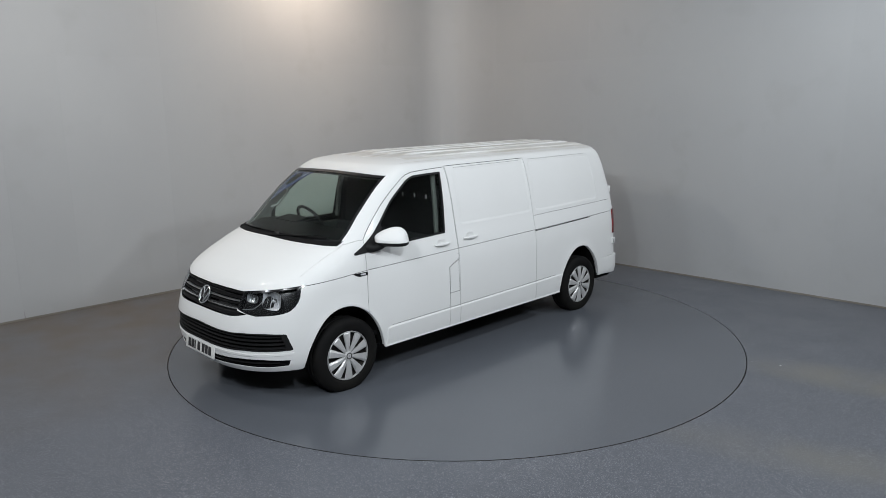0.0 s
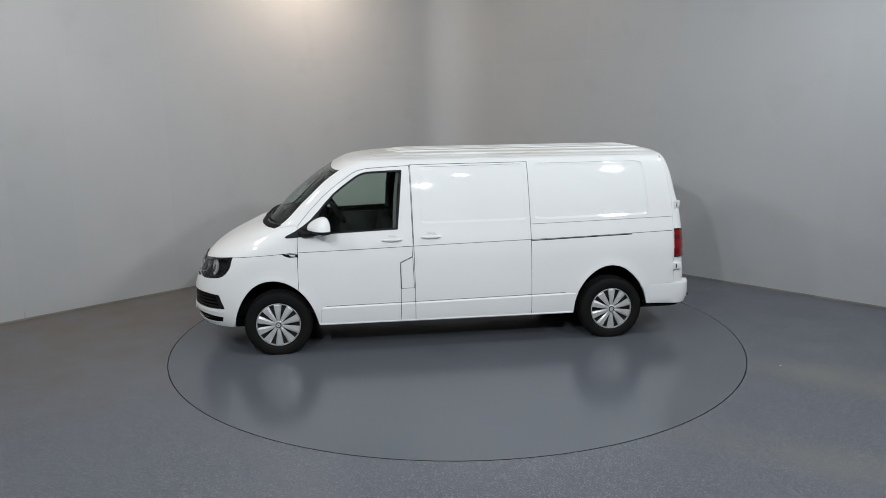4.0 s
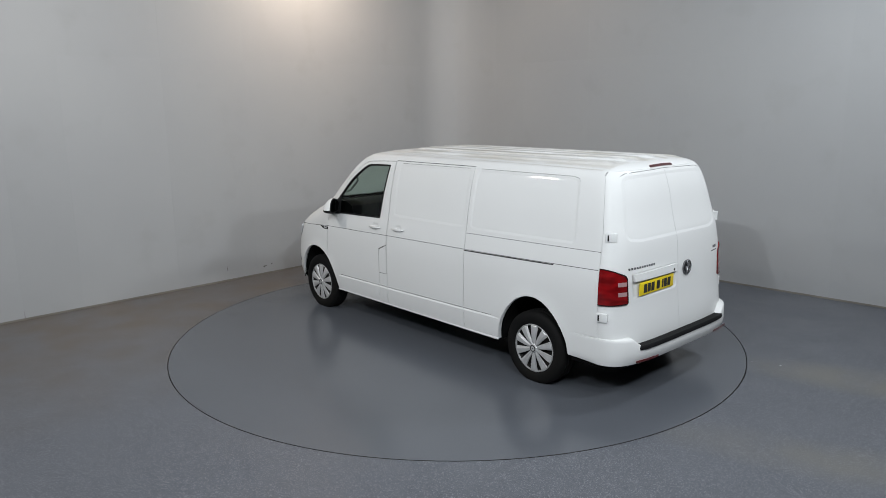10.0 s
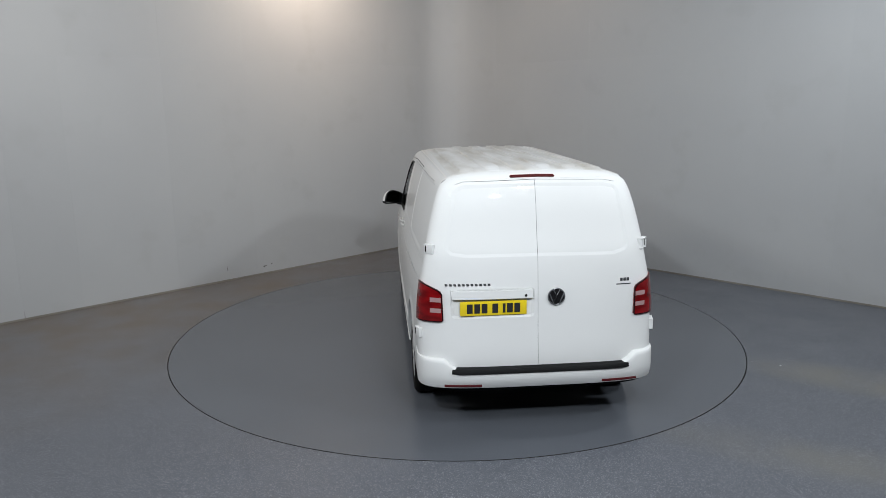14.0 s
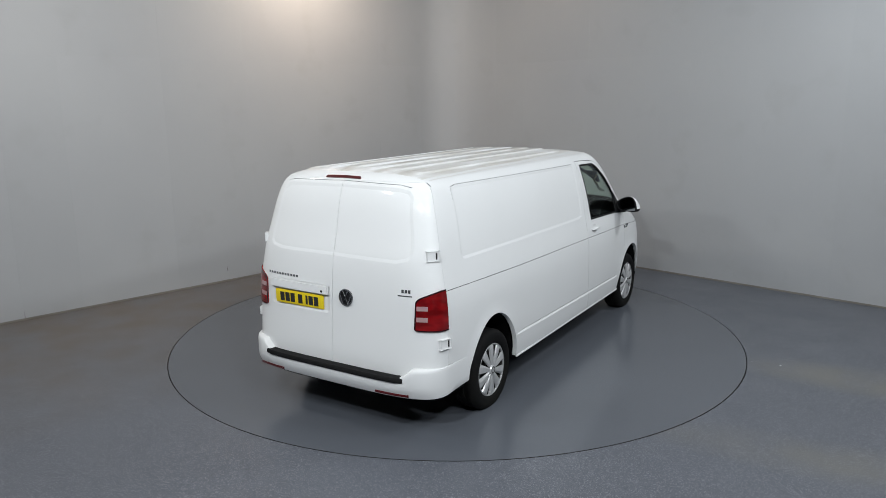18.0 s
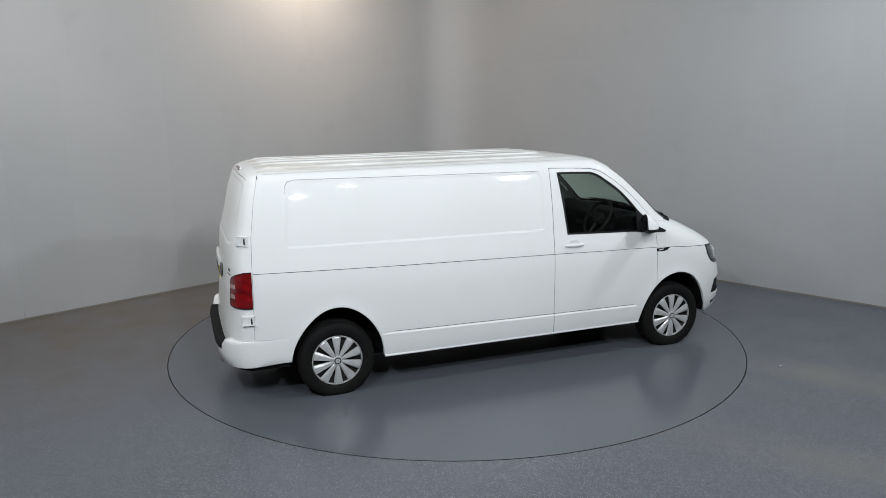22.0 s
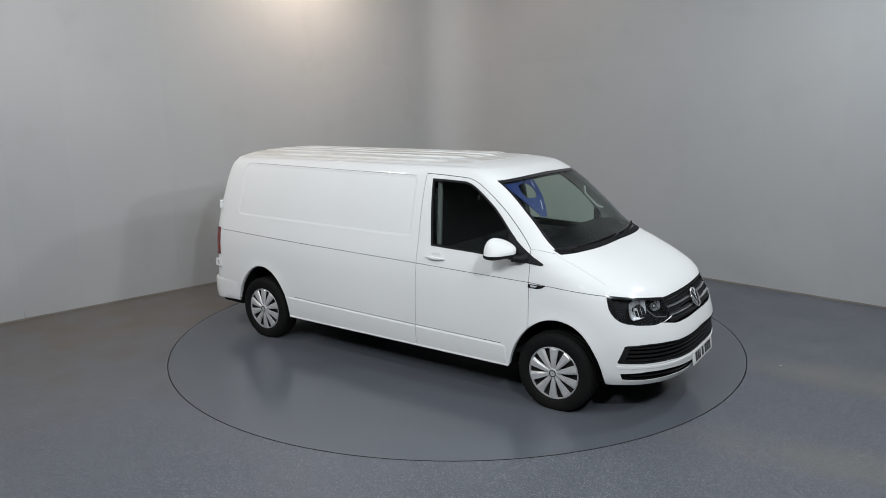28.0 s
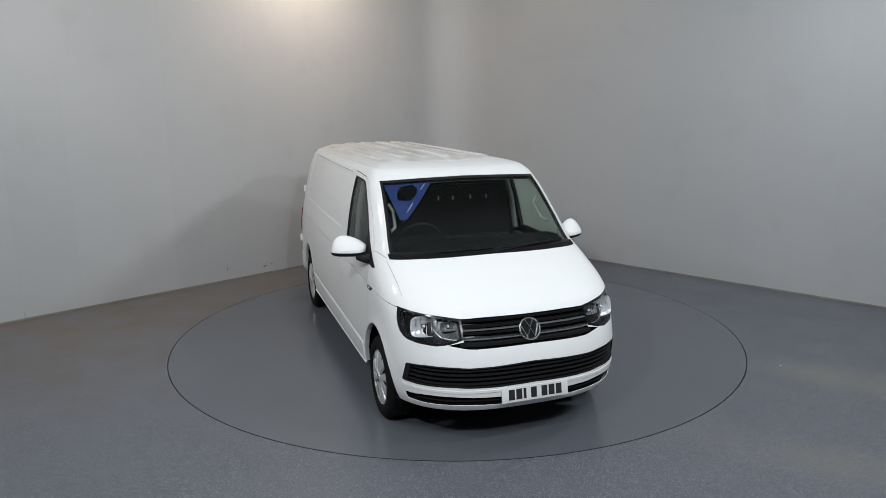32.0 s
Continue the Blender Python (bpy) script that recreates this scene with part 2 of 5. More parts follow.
def boarded_wall(name, a, b, joints, upper, label):
    """A wall clad with tall boards that meet in fine joints; joints are places along x."""
    a, b = Vector((*a, 0)), Vector((*b, 0))
    d = (b - a).normalized()
    back = Vector((-d.y, d.x, 0)) * 0.014
    wall = tagged(slab(name, a + back, b + back, -0.02, HALL_H, 0.12, WALL), label, "wall", kind="structure")

    def at(x):
        return a + (b - a) * ((x - a.x) / (b.x - a.x))
    for stops, z0, z1 in ((joints, 0.012, 3.030), (upper, 3.0303, HALL_H)):
        xs = [a.x] + [x for x in stops if a.x < x < b.x] + [b.x]
        for x0, x1 in zip(xs, xs[1:]):
            p, q = at(x0) + d * 0.0002, at(x1) - d * 0.0002
            slab("board", p, q, z0, z1, 0.0135, WALL, wall)
    tagged(slab("baseboard", a - back * 0.4, b - back * 0.4, 0.0, 0.022, 0.005, GRIME), "dusty beige strip at the foot of the wall", "baseboard", kind="structure")
    return wall


wall_l = boarded_wall("wall_left", LEFT_A, LEFT_B, [-8.1, -7.24, -6.38, -5.86, -5.04, -4.57, -3.70, -2.87, -2.03, -1.19], [-8.1, -6.38, -5.04, -3.70, -2.87, -1.19], "pale grey boarded studio wall with fine joints")
wall_r = boarded_wall("wall_right", RIGHT_A, RIGHT_B, [1.14, 2.02, 2.87, 3.73, 4.59, 5.45, 6.31, 7.17, 8.03], [2.02, 3.73, 4.59, 6.31, 8.03], "pale grey boarded studio wall with fine joints")
# the corner board: a crisp edge to one wall, a long bend into the other
bm = bmesh.new()
ys = pchip([-0.545, -0.45, -0.35, -0.18, 0.02, 0.20, 0.38, 0.56, 0.72], [4.925, 5.006, 5.066, 5.118, 5.130, 5.090, 5.010, 4.885, 4.738])
bend = [(-0.545 + 1.265 * i / 32, ys(-0.545 + 1.265 * i / 32)) for i in range(33)]
front = [[bm.verts.new((x, y, z)) for z in (-0.02, HALL_H)] for x, y in bend]
for a, b in zip(front, front[1:]):
    bm.faces.new((a[0], a[1], b[1], b[0]))
rear = [[bm.verts.new((x * 1.06, y + 0.10, z)) for z in (-0.02, HALL_H)] for x, y in bend]
for a, b in zip(rear, rear[1:]):
    bm.faces.new((a[0], b[0], b[1], a[1]))
for r, q in ((front[0], rear[0]), (front[-1], rear[-1])):
    bm.faces.new([bm.verts.new(v.co) for v in (r[0], r[1], q[1], q[0])])
tagged(part("wall_corner", bm, WALL), "pale grey bent board that rounds off the studio's corner", "wall", kind="structure")
# unseen walls, added pale to throw light back at the van
for name, a, b in (("bounce_wall_east", RIGHT_B, (9.2, -13.0)), ("bounce_wall_south", (9.2, -13.0), (-9.2, -13.0)), ("bounce_wall_west", (-9.2, -13.0), LEFT_A)):
    tagged(slab(name, a, b, -0.02, HALL_H, 0.12, BOUNCE_WALL), "unseen pale wall added to bounce light", "wall", kind="structure")


def wall_mark(x, z, w, h, lean=0.0):
    """A scuff on the left-hand boards."""
    d = (Vector((*LEFT_B, 0)) - Vector((*LEFT_A, 0))).normalized()
    p = Vector((*LEFT_A, 0)) + (Vector((*LEFT_B, 0)) - Vector((*LEFT_A, 0))) * ((x - LEFT_A[0]) / (LEFT_B[0] - LEFT_A[0]))
    n = Vector((d.y, -d.x, 0))
    bm = bmesh.new()
    ring_ = []
    for k in range(10):
        a = 2 * math.pi * k / 10
        r = 0.75 + 0.25 * math.sin(3 * a + x * 7)
        ring_.append(p + d * (w * r * math.cos(a) + lean * h * math.sin(a)) + Vector((0, 0, z + h * r * math.sin(a))) + n * 0.0012)
    bm.faces.new([bm.verts.new(v) for v in ring_])
    return part("scuff", bm, SCUFF, wall_l, "dark scuff mark", smooth=False)


wall_mark(-3.20, 0.17, 0.006, 0.045)
wall_mark(-2.78, 0.115, 0.035, 0.018, 1.2)
wall_mark(-2.70, 0.135, 0.016, 0.012, 0.8)
wall_mark(-5.035, 0.05, 0.004, 0.05)

bm = bmesh.new()
R_DISC, R_PIT = 2.947, 2.954
N = 160
ring = [[bm.verts.new((r * math.cos(2 * math.pi * i / N), r * math.sin(2 * math.pi * i / N), 0)) for i in range(N)] for r in (R_PIT, 3.4, 16.0)]
for a, b in zip(ring, ring[1:]):
    for i in range(N):
        bm.faces.new((a[i], b[i], b[(i + 1) % N], a[(i + 1) % N]))
pit = [bm.verts.new((v.co.x, v.co.y, -0.08)) for v in ring[0]]
for i in range(N):
    bm.faces.new((ring[0][i], ring[0][(i + 1) % N], pit[(i + 1) % N], pit[i]))
bm.faces.new(pit)
bmesh.ops.recalc_face_normals(bm, faces=bm.faces)
floor = tagged(part("floor", bm, FLOOR, smooth=False), "blue-grey flake-coated studio floor, lightly glossy", "floor", kind="structure")

bm = bmesh.new()
top = [bm.verts.new((R_DISC * math.cos(2 * math.pi * i / N), R_DISC * math.sin(2 * math.pi * i / N), 0.0)) for i in range(N)]
low = [bm.verts.new((v.co.x, v.co.y, -0.06)) for v in top]
bm.faces.new(top)
for i in range(N):
    bm.faces.new((top[i], low[i], low[(i + 1) % N], top[(i + 1) % N]))
turntable = tagged(part("turntable", bm, DISC, smooth=False), "round grey turntable set flush in the studio floor", "turntable")
bm = bmesh.new()
edge = [[bm.verts.new((r * math.cos(2 * math.pi * i / N), r * math.sin(2 * math.pi * i / N), z)) for i in range(N)] for r, z in ((R_DISC - 0.002, -0.002), (R_DISC - 0.002, 0.0012), (R_DISC + 0.0008, 0.0008), (R_DISC + 0.0008, -0.03))]
for a, b in zip(edge, edge[1:]):
    for i in range(N):
        bm.faces.new((a[i], b[i], b[(i + 1) % N], a[(i + 1) % N]))
part("edge_trim", bm, DARKSTEEL, turntable, "dark metal edge of the turntable", smooth=False)

# unseen ceiling, added to close the hall and bounce light downwards
tagged(slab("ceiling", (-9.4, -13.1), (-9.4, 6.0), HALL_H, HALL_H + 0.1, -18.8, BOUNCE_CEIL), "unseen pale ceiling added to bounce light", "ceiling", kind="structure")

# crumbs of white grit on the floor
for x, y, r in ((3.02, -1.17, 0.011), (2.80, -1.06, 0.006)):
    bm = bmesh.new()
    ring_ = [bm.verts.new((x + r * (1 + 0.4 * math.sin(k * 2.3)) * math.cos(k * 1.047), y + 0.7 * r * math.sin(k * 1.047), 0.0005)) for k in range(6)]
    cap_ = [bm.verts.new((x + (v.co.x - x) * 0.5, y + (v.co.y - y) * 0.5, 0.005)) for v in ring_]
    for k in range(6):
        bm.faces.new((ring_[k], ring_[(k + 1) % 6], cap_[(k + 1) % 6], cap_[k]))
    bm.faces.new(cap_)
    tagged(part("grit_chip", bm, PALE, smooth=False), "small white chip lying on the studio floor", "chip")

# flood lamps under the ceiling; west, east and far-west ones are added fill, unseen
for name, at, to, size, w, tint in (("ceiling_lamp_front_west", (-1.6, -6.7, 4.35), (-0.3, 0.0, 0.9), 0.19, 92, COOL), ("ceiling_lamp_front_east", (1.25, -6.7, 4.35), (-0.3, 0.0, 0.9), 0.19, 90, COOL),
                                    ("ceiling_lamp_middle_west", (-2.1, -5.5, 4.6), (-0.3, 0.0, 0.9), 0.19, 30, COOL), ("ceiling_lamp_middle_east", (1.7, -5.5, 4.6), (-0.5, 0.0, 0.9), 0.19, 30, COOL),
                                    ("fill_lamp_west", (-4.6, -4.2, 4.6), (-0.8, 0.0, 0.8), 0.4, 47, COOL), ("fill_lamp_east", (4.4, -4.2, 4.4), (-0.9, 0.3, 0.8), 0.4, 72, COOL),
                                    ("ceiling_lamp_far_east", (4.6, -0.9, 4.8), (1.4, -0.4, 0.5), 0.5, 72, COOL), ("fill_lamp_far_west", (-4.4, -1.3, 4.7), (-1.6, 0.3, 0.5), 0.5, 45, SOFT)):
    lamp(name, at, to, size, w, tint)
lamp("wall_wash_lamp", (-1.45, 2.5, 4.95), (-2.35, 3.35, 3.3), 0.7, 48, WARM)
# second warm lamp, added to tint the right-hand wall beside the corner
lamp("wall_wash_lamp", (0.55, 2.9, 4.95), (1.15, 4.0, 2.6), 0.5, 9, WARM)


# ------------------------------------------------------------------ the van: one lofted skin, cut into its panels
van = tagged(new("van"), "white long-wheelbase panel van parked on the turntable", "van")
XF = pchip([0.24, 0.30, 0.40, 0.60, 0.70, 0.80, 0.90, 0.96, 1.00, 1.05, 1.10, 1.15, 1.20, 1.25, 1.30, 1.50, 1.70, 1.84, 1.88],
           [2.48, 2.56, 2.60, 2.60, 2.575, 2.538, 2.477, 2.436, 2.396, 2.32, 2.23, 2.125, 2.02, 1.90, 1.80, 1.58, 1.33, 1.10, 1.017])
XR = pchip([0.24, 0.50, 0.80, 1.10, 1.30, 1.50, 1.70, 1.84, 1.88], [-2.56, -2.576, -2.55, -2.532, -2.512, -2.463, -2.42, -2.370, -2.345])
HW = pchip([0.24, 0.30, 0.45, 0.60, 0.90, 1.06, 1.25, 1.50, 1.70, 1.80, 1.84, 1.88], [0.88, 0.92, 0.937, 0.942, 0.938, 0.925, 0.89, 0.845, 0.795, 0.762, 0.742, 0.70])
AF = pchip([0.24, 0.60, 1.00, 1.15, 1.27, 1.50, 1.80, 1.88], [0.9, 0.89, 0.75, 0.68, 0.60, 0.54, 0.31, 0.26])
NF = pchip([0.24, 0.90, 1.27, 1.88], [2.75, 2.95, 3.2, 3.0])
AR = pchip([0.24, 1.10, 1.88], [0.31, 0.25, 0.17])
NR = pchip([0.24, 1.10, 1.88], [4.0, 4.0, 3.2])
TAPER = 0.030                    # the sides draw in a little towards the tail
ROOF_UP = 0.066


def outline(z, inset=0.0):
    """Half the plan outline of the body at one height, from the nose to the tail."""
    xf, xr, w, a, ar, nf, nr = XF(z), XR(z), HW(z), AF(z), AR(z), NF(z), NR(z)
    pts = []
    for i in range(25):
        p = math.pi / 2 * i / 24
        pts.append((xf - a + a * math.cos(p) ** (2 / nf) if i < 24 else xf - a, w * math.sin(p) ** (2 / nf)))
    for i in range(1, 40):
        x = xf - a + (xr + ar - xf + a) * i / 40
        k = min(max((-0.6 - x) / (-0.6 - xr - ar), 0), 1)
        pts.append((x, w - TAPER * k * k))
    for i in range(17):
        p = math.pi / 2 * i / 16
        pts.append((xr + ar - ar * math.sin(p) ** (2 / nr), (w - TAPER) * math.cos(p) ** (2 / nr) if i < 16 else 0.0))
    return pts


def body_rows():
    zs = [0.295, 0.31, 0.33, 0.36, 0.40, 0.45, 0.50, 0.55, 0.60, 0.66, 0.72, 0.78, 0.84, 0.89, 0.93, 0.96, 0.98]
    zs += [1.0 + 0.0125 * i for i in range(25)] + [1.34, 1.38, 1.42, 1.46, 1.50, 1.54, 1.58, 1.62, 1.66, 1.70, 1.74, 1.78, 1.81, 1.84, 1.86, 1.88]
    rows = [[(x, y, z) for x, y in outline(z)] for z in zs]
    edge = outline(1.88)
    w = HW(1.88)
    x0, x1 = XF(1.88), XR(1.88)
    for i in range(1, 15):
        s = (i / 14) ** 1.6
        d = s * w
        row = []
        for x, y in edge:
            f = (x - x1) / (x0 - x1)
            row.append((x0 - 1.6 * d - (1 - f) * (x0 - x1 - 1.6 * d - 0.5 * d), y * (1 - s), 1.88 + ROOF_UP * (1 - math.exp(-d / 0.16)) / (1 - math.exp(-w / 0.16))))
        rows.append(row)
    return rows


def body_skin():
    bm = bmesh.new()
    grid = []
    for row in body_rows():
        left = [bm.verts.new(p) for p in row]
        right = [left[0]] + [bm.verts.new((x, -y, z)) for x, y, z in row[1:-1]] + [left[-1]]
        grid.append(left + right[-2:0:-1])
    n = len(grid[0])
    for a, b in zip(grid, grid[1:]):
        for i in range(n):
            bm.faces.new((a[i], a[(i + 1) % n], b[(i + 1) % n], b[i]))
    bmesh.ops.remove_doubles(bm, verts=bm.verts, dist=1e-5)
    bmesh.ops.recalc_face_normals(bm, faces=bm.faces)
    return bm


from mathutils import interpolate
from mathutils.bvhtree import BVHTree

SKIN = body_skin()
SKIN.normal_update()
SKIN.verts.ensure_lookup_table()
SKIN.faces.ensure_lookup_table()
SKIN_TREE = BVHTree.FromBMesh(SKIN)
SKIN_CO = [v.co.copy() for v in SKIN.verts]
SKIN_NO = [v.normal.copy() for v in SKIN.verts]
SKIN_FACES = [[v.index for v in f.verts] for f in SKIN.faces]
SKIN_MID = np.array([f.calc_center_median()[:] for f in SKIN.faces])
SKIN_LO = np.array([np.min([v.co[:] for v in f.verts], axis=0) for f in SKIN.faces])
SKIN_HI = np.array([np.max([v.co[:] for v in f.verts], axis=0) for f in SKIN.faces])
SKIN_FNO = np.array([f.normal[:] for f in SKIN.faces])


def skin_normal(p):
    at, _, i, _ = SKIN_TREE.find_nearest(p)
    ids = SKIN_FACES[i]
    ws = interpolate.poly_3d_calc([SKIN_CO[k] for k in ids], at)
    n = Vector()
    for w, k in zip(ws, ids):
        n += w * SKIN_NO[k]
    return n.normalized()


# views in which outlines are drawn: two axes, and which faces they reach
VIEWS = {"L": (0, 2, lambda c, n: c[1] > 0 and abs(n[2]) < 0.93), "R": (0, 2, lambda c, n: c[1] < 0 and abs(n[2]) < 0.93),
         "F": (1, 2, lambda c, n: c[0] > 0.9), "B": (1, 2, lambda c, n: c[0] < -1.9), "T": (0, 1, lambda c, n: n[2] > 0.05),
         "S": (0, 2, lambda c, n: True)}


def inside(poly, x, y):
    hit = False
    for (x1, y1), (x2, y2) in zip(poly, poly[1:] + poly[:1]):
        if (y1 > y) != (y2 > y) and x < (x2 - x1) * (y - y1) / (y2 - y1) + x1:
            hit = not hit
    return hit


def carve(bm, poly, view):
    """Cuts the outline into the skin and returns the faces within it."""
    i, j, reach = VIEWS[view]
    k = 3 - i - j
    px, py = [p[0] for p in poly], [p[1] for p in poly]
    box = (min(px) - 0.01, max(px) + 0.01, min(py) - 0.01, max(py) + 0.01)

    def bounds(f):
        a = [v.co[i] for v in f.verts]
        b = [v.co[j] for v in f.verts]
        return min(a), max(a), min(b), max(b)
    near = {}
    for f in bm.faces:
        q = bounds(f)
        if q[1] >= box[0] and q[0] <= box[1] and q[3] >= box[2] and q[2] <= box[3] and reach(f.calc_center_median(), f.normal):
            near[f] = q
    for (x1, y1), (x2, y2) in zip(poly, poly[1:] + poly[:1]):
        if math.hypot(x2 - x1, y2 - y1) < 1e-6:
            continue
        lo, hi, bo, to = min(x1, x2) - 1e-4, max(x1, x2) + 1e-4, min(y1, y2) - 1e-4, max(y1, y2) + 1e-4
        sub = [f for f, q in near.items() if q[1] >= lo and q[0] <= hi and q[3] >= bo and q[2] <= to]
        if not sub:
            continue
        co, no = Vector((0, 0, 0)), Vector((0, 0, 0))
        co[i], co[j] = x1, y1
        no[i], no[j] = y2 - y1, x1 - x2
        edges = {e for f in sub for e in f.edges}
        verts = {v for f in sub for v in f.verts}
        for f in sub:
            del near[f]
        out = bmesh.ops.bisect_plane(bm, geom=sub + list(edges) + list(verts), dist=1e-6, plane_co=co, plane_no=no.normalized())
        for f in out["geom"]:
            if isinstance(f, bmesh.types.BMFace):
                near[f] = bounds(f)
    found = []
    for f in near:
        if f.is_valid:
            c = f.calc_center_median()
            if inside(poly, c[i], c[j]):
                found.append(f)
    return found


def sheet(view=None, poly=None, margin=0.05):
    """A fresh piece of the skin, whole or around an outline."""
    bm = bmesh.new()
    take = range(len(SKIN_FACES))
    if view:
        i, j, reach = VIEWS[view]
        px, py = [p[0] for p in poly], [p[1] for p in poly]
        ok = (SKIN_HI[:, i] > min(px) - margin) & (SKIN_LO[:, i] < max(px) + margin) & (SKIN_HI[:, j] > min(py) - margin) & (SKIN_LO[:, j] < max(py) + margin)
        take = [k for k in np.nonzero(ok)[0] if reach(SKIN_MID[k], SKIN_FNO[k])]
    made = {}
    for k in take:
        for v in SKIN_FACES[k]:
            if v not in made:
                made[v] = bm.verts.new(SKIN_CO[v])
        bm.faces.new([made[v] for v in SKIN_FACES[k]])
    bm.normal_update()
    return bm


def keep(bm, poly, view):
    stay = set(carve(bm, poly, view))
    bmesh.ops.delete(bm, geom=[f for f in bm.faces if f not in stay], context="FACES")


def drop(bm, poly, view):
    bmesh.ops.delete(bm, geom=carve(bm, poly, view), context="FACES")


def strips(path, width=0.005):
    """Thin outlines along a path: one narrow quad for each stretch."""
    quads = []
    for (x1, y1), (x2, y2) in zip(path, path[1:]):
        l = math.hypot(x2 - x1, y2 - y1)
        dx, dy = (x2 - x1) / l, (y2 - y1) / l
        h, e = width / 2, width * 0.3
        quads.append([(x1 - dx * e - dy * h, y1 - dy * e + dx * h), (x2 + dx * e - dy * h, y2 + dy * e + dx * h),
                      (x2 + dx * e + dy * h, y2 + dy * e - dx * h), (x1 - dx * e + dy * h, y1 - dy * e - dx * h)])
    return quads


def groove(bm, path, view, width=0.005):
    for q in strips(path, width):
        drop(bm, q, view)


def area(poly):
    return sum(x1 * y2 - x2 * y1 for (x1, y1), (x2, y2) in zip(poly, poly[1:] + poly[:1])) / 2


def shrink(poly, d):
    """The outline set in (or out, for d < 0) by d metres."""
    s = 1 if area(poly) > 0 else -1
    out, n = [], len(poly)
    for i in range(n):
        (x0, y0), (x1, y1), (x2, y2) = poly[i - 1], poly[i], poly[(i + 1) % n]
        a, b = math.atan2(y1 - y0, x1 - x0), math.atan2(y2 - y1, x2 - x1)
        n1, n2 = (-math.sin(a) * s, math.cos(a) * s), (-math.sin(b) * s, math.cos(b) * s)
        m = (n1[0] + n2[0], n1[1] + n2[1])
        l2 = m[0] ** 2 + m[1] ** 2
        f = 2 * d / max(l2, 0.5)
        out.append((x1 + m[0] * f, y1 + m[1] * f))
    return out


def rounded(poly, r, n=4):
    """The outline with its corners rounded."""
    out = []
    for i, p in enumerate(poly):
        a, p, b = Vector(poly[i - 1]), Vector(p), Vector(poly[(i + 1) % len(poly)])
        ra = min(r, (a - p).length * 0.45, (b - p).length * 0.45)
        s, e = p + (a - p).normalized() * ra, p + (b - p).normalized() * ra
        for k in range(n + 1):
            t = k / n
            q = s * (1 - t) ** 2 + p * 2 * t * (1 - t) + e * t * t
            out.append((q.x, q.y))
    return out


def mirror(poly):
    return [(-x, y) for x, y in poly]


def press(bm, poly, view, depth=0.008, slope=0.02):
    """A shallow pressing in the sheet: the field within the outline is pushed in."""
    mark = bm.faces.layers.int.get("slope") or bm.faces.layers.int.new("slope")
    i, j, reach = VIEWS[view]
    carve(bm, poly, view)
    field = set(carve(bm, shrink(poly, slope), view))
    ring = []
    for f in bm.faces:
        if f not in field:
            c = f.calc_center_median()
            if reach(c, f.normal) and inside(poly, c[i], c[j]):
                ring.append(f)
    sides = [(Vector(p), Vector(q)) for p, q in zip(poly, poly[1:] + poly[:1])]

    def from_rim(x, y):
        best = 1e9
        for p, q in sides:
            w = q - p
            if w.length_squared < 1e-12:
                continue
            k = min(max((Vector((x, y)) - p).dot(w) / w.length_squared, 0), 1)
            best = min(best, (p + w * k - Vector((x, y))).length)
        return best
    sink = {v: 1.0 for f in field for v in f.verts}
    for f in ring:
        f[mark] = 1
        for v in f.verts:
            if v not in sink:
                sink[v] = min(1.0, from_rim(v.co[i], v.co[j]) / slope)
    moves = [(v, skin_normal(v.co) * (depth * k)) for v, k in sink.items() if k > 1e-4]
    for v, m in moves:
        v.co -= m


def lift(bm, d):
    moves = [(v, skin_normal(v.co)) for v in bm.verts]
    for v, n in moves:
        v.co += n * d


def panel(name, bm, mat, parent, label="", thick=0.0):
    """A piece of the skin as a mesh that keeps the whole skin's smooth shading."""
    mark = bm.faces.layers.int.get("slope")
    me = bpy.data.meshes.new(name)
    normals = {v: skin_normal(v.co) for v in bm.verts}
    faces = list(bm.faces)
    front = {f for f in faces if not (mark and f[mark])}
    rear_side = set()
    if thick:
        # a second sheet behind, and walls along the rim
        rim = [e for e in bm.edges if e.is_boundary]
        back = {v: bm.verts.new(v.co - n * thick) for v, n in normals.items()}
        for f in faces:
            g = bm.faces.new([back[v] for v in reversed(f.verts)])
            if f in front:
                rear_side.add(g)
        normals.update({back[v]: -n for v, n in list(normals.items())})
        for e in rim:
            l = e.link_loops[0]
            a, b = l.vert, l.link_loop_next.vert
            bm.faces.new((b, a, back[a], back[b]))
    bm.normal_update()
    loop_normals = []
    for f in bm.faces:
        f.smooth = True
        for l in f.loops:
            loop_normals.append(normals[l.vert] if f in front or f in rear_side else f.normal.copy())
    bm.to_mesh(me)
    me.normals_split_custom_set(loop_normals)
    bm.free()
    me.materials.append(mat)
    ob = new(name, me)
    ob.parent = parent
    if label:
        ob["label"] = label
    return ob


def patch(name, poly, view, mat, parent, label="", offset=0.003, thick=0.006, extra=()):
    """A piece that lies on the skin within an outline."""
    bm = sheet(view, poly)
    keep(bm, poly, view)
    for p, v in extra:
        keep(bm, p, v)
    lift(bm, offset)
    return panel(name, bm, mat, parent, label, thick)


def shape(name, bm, mat, parent, label="", bevel=0.0, seg=2, smooth=True):
    if bevel:
        bmesh.ops.bevel(bm, geom=[e for e in bm.edges if e.calc_face_angle(0) > 0.5], offset=bevel, segments=seg, affect="EDGES", profile=0.6)
    bmesh.ops.recalc_face_normals(bm, faces=bm.faces)
    ob = part(name, bm, mat, parent, label, smooth)
    if smooth:
        ob.data.set_sharp_from_angle(angle=radians(40))
    return ob


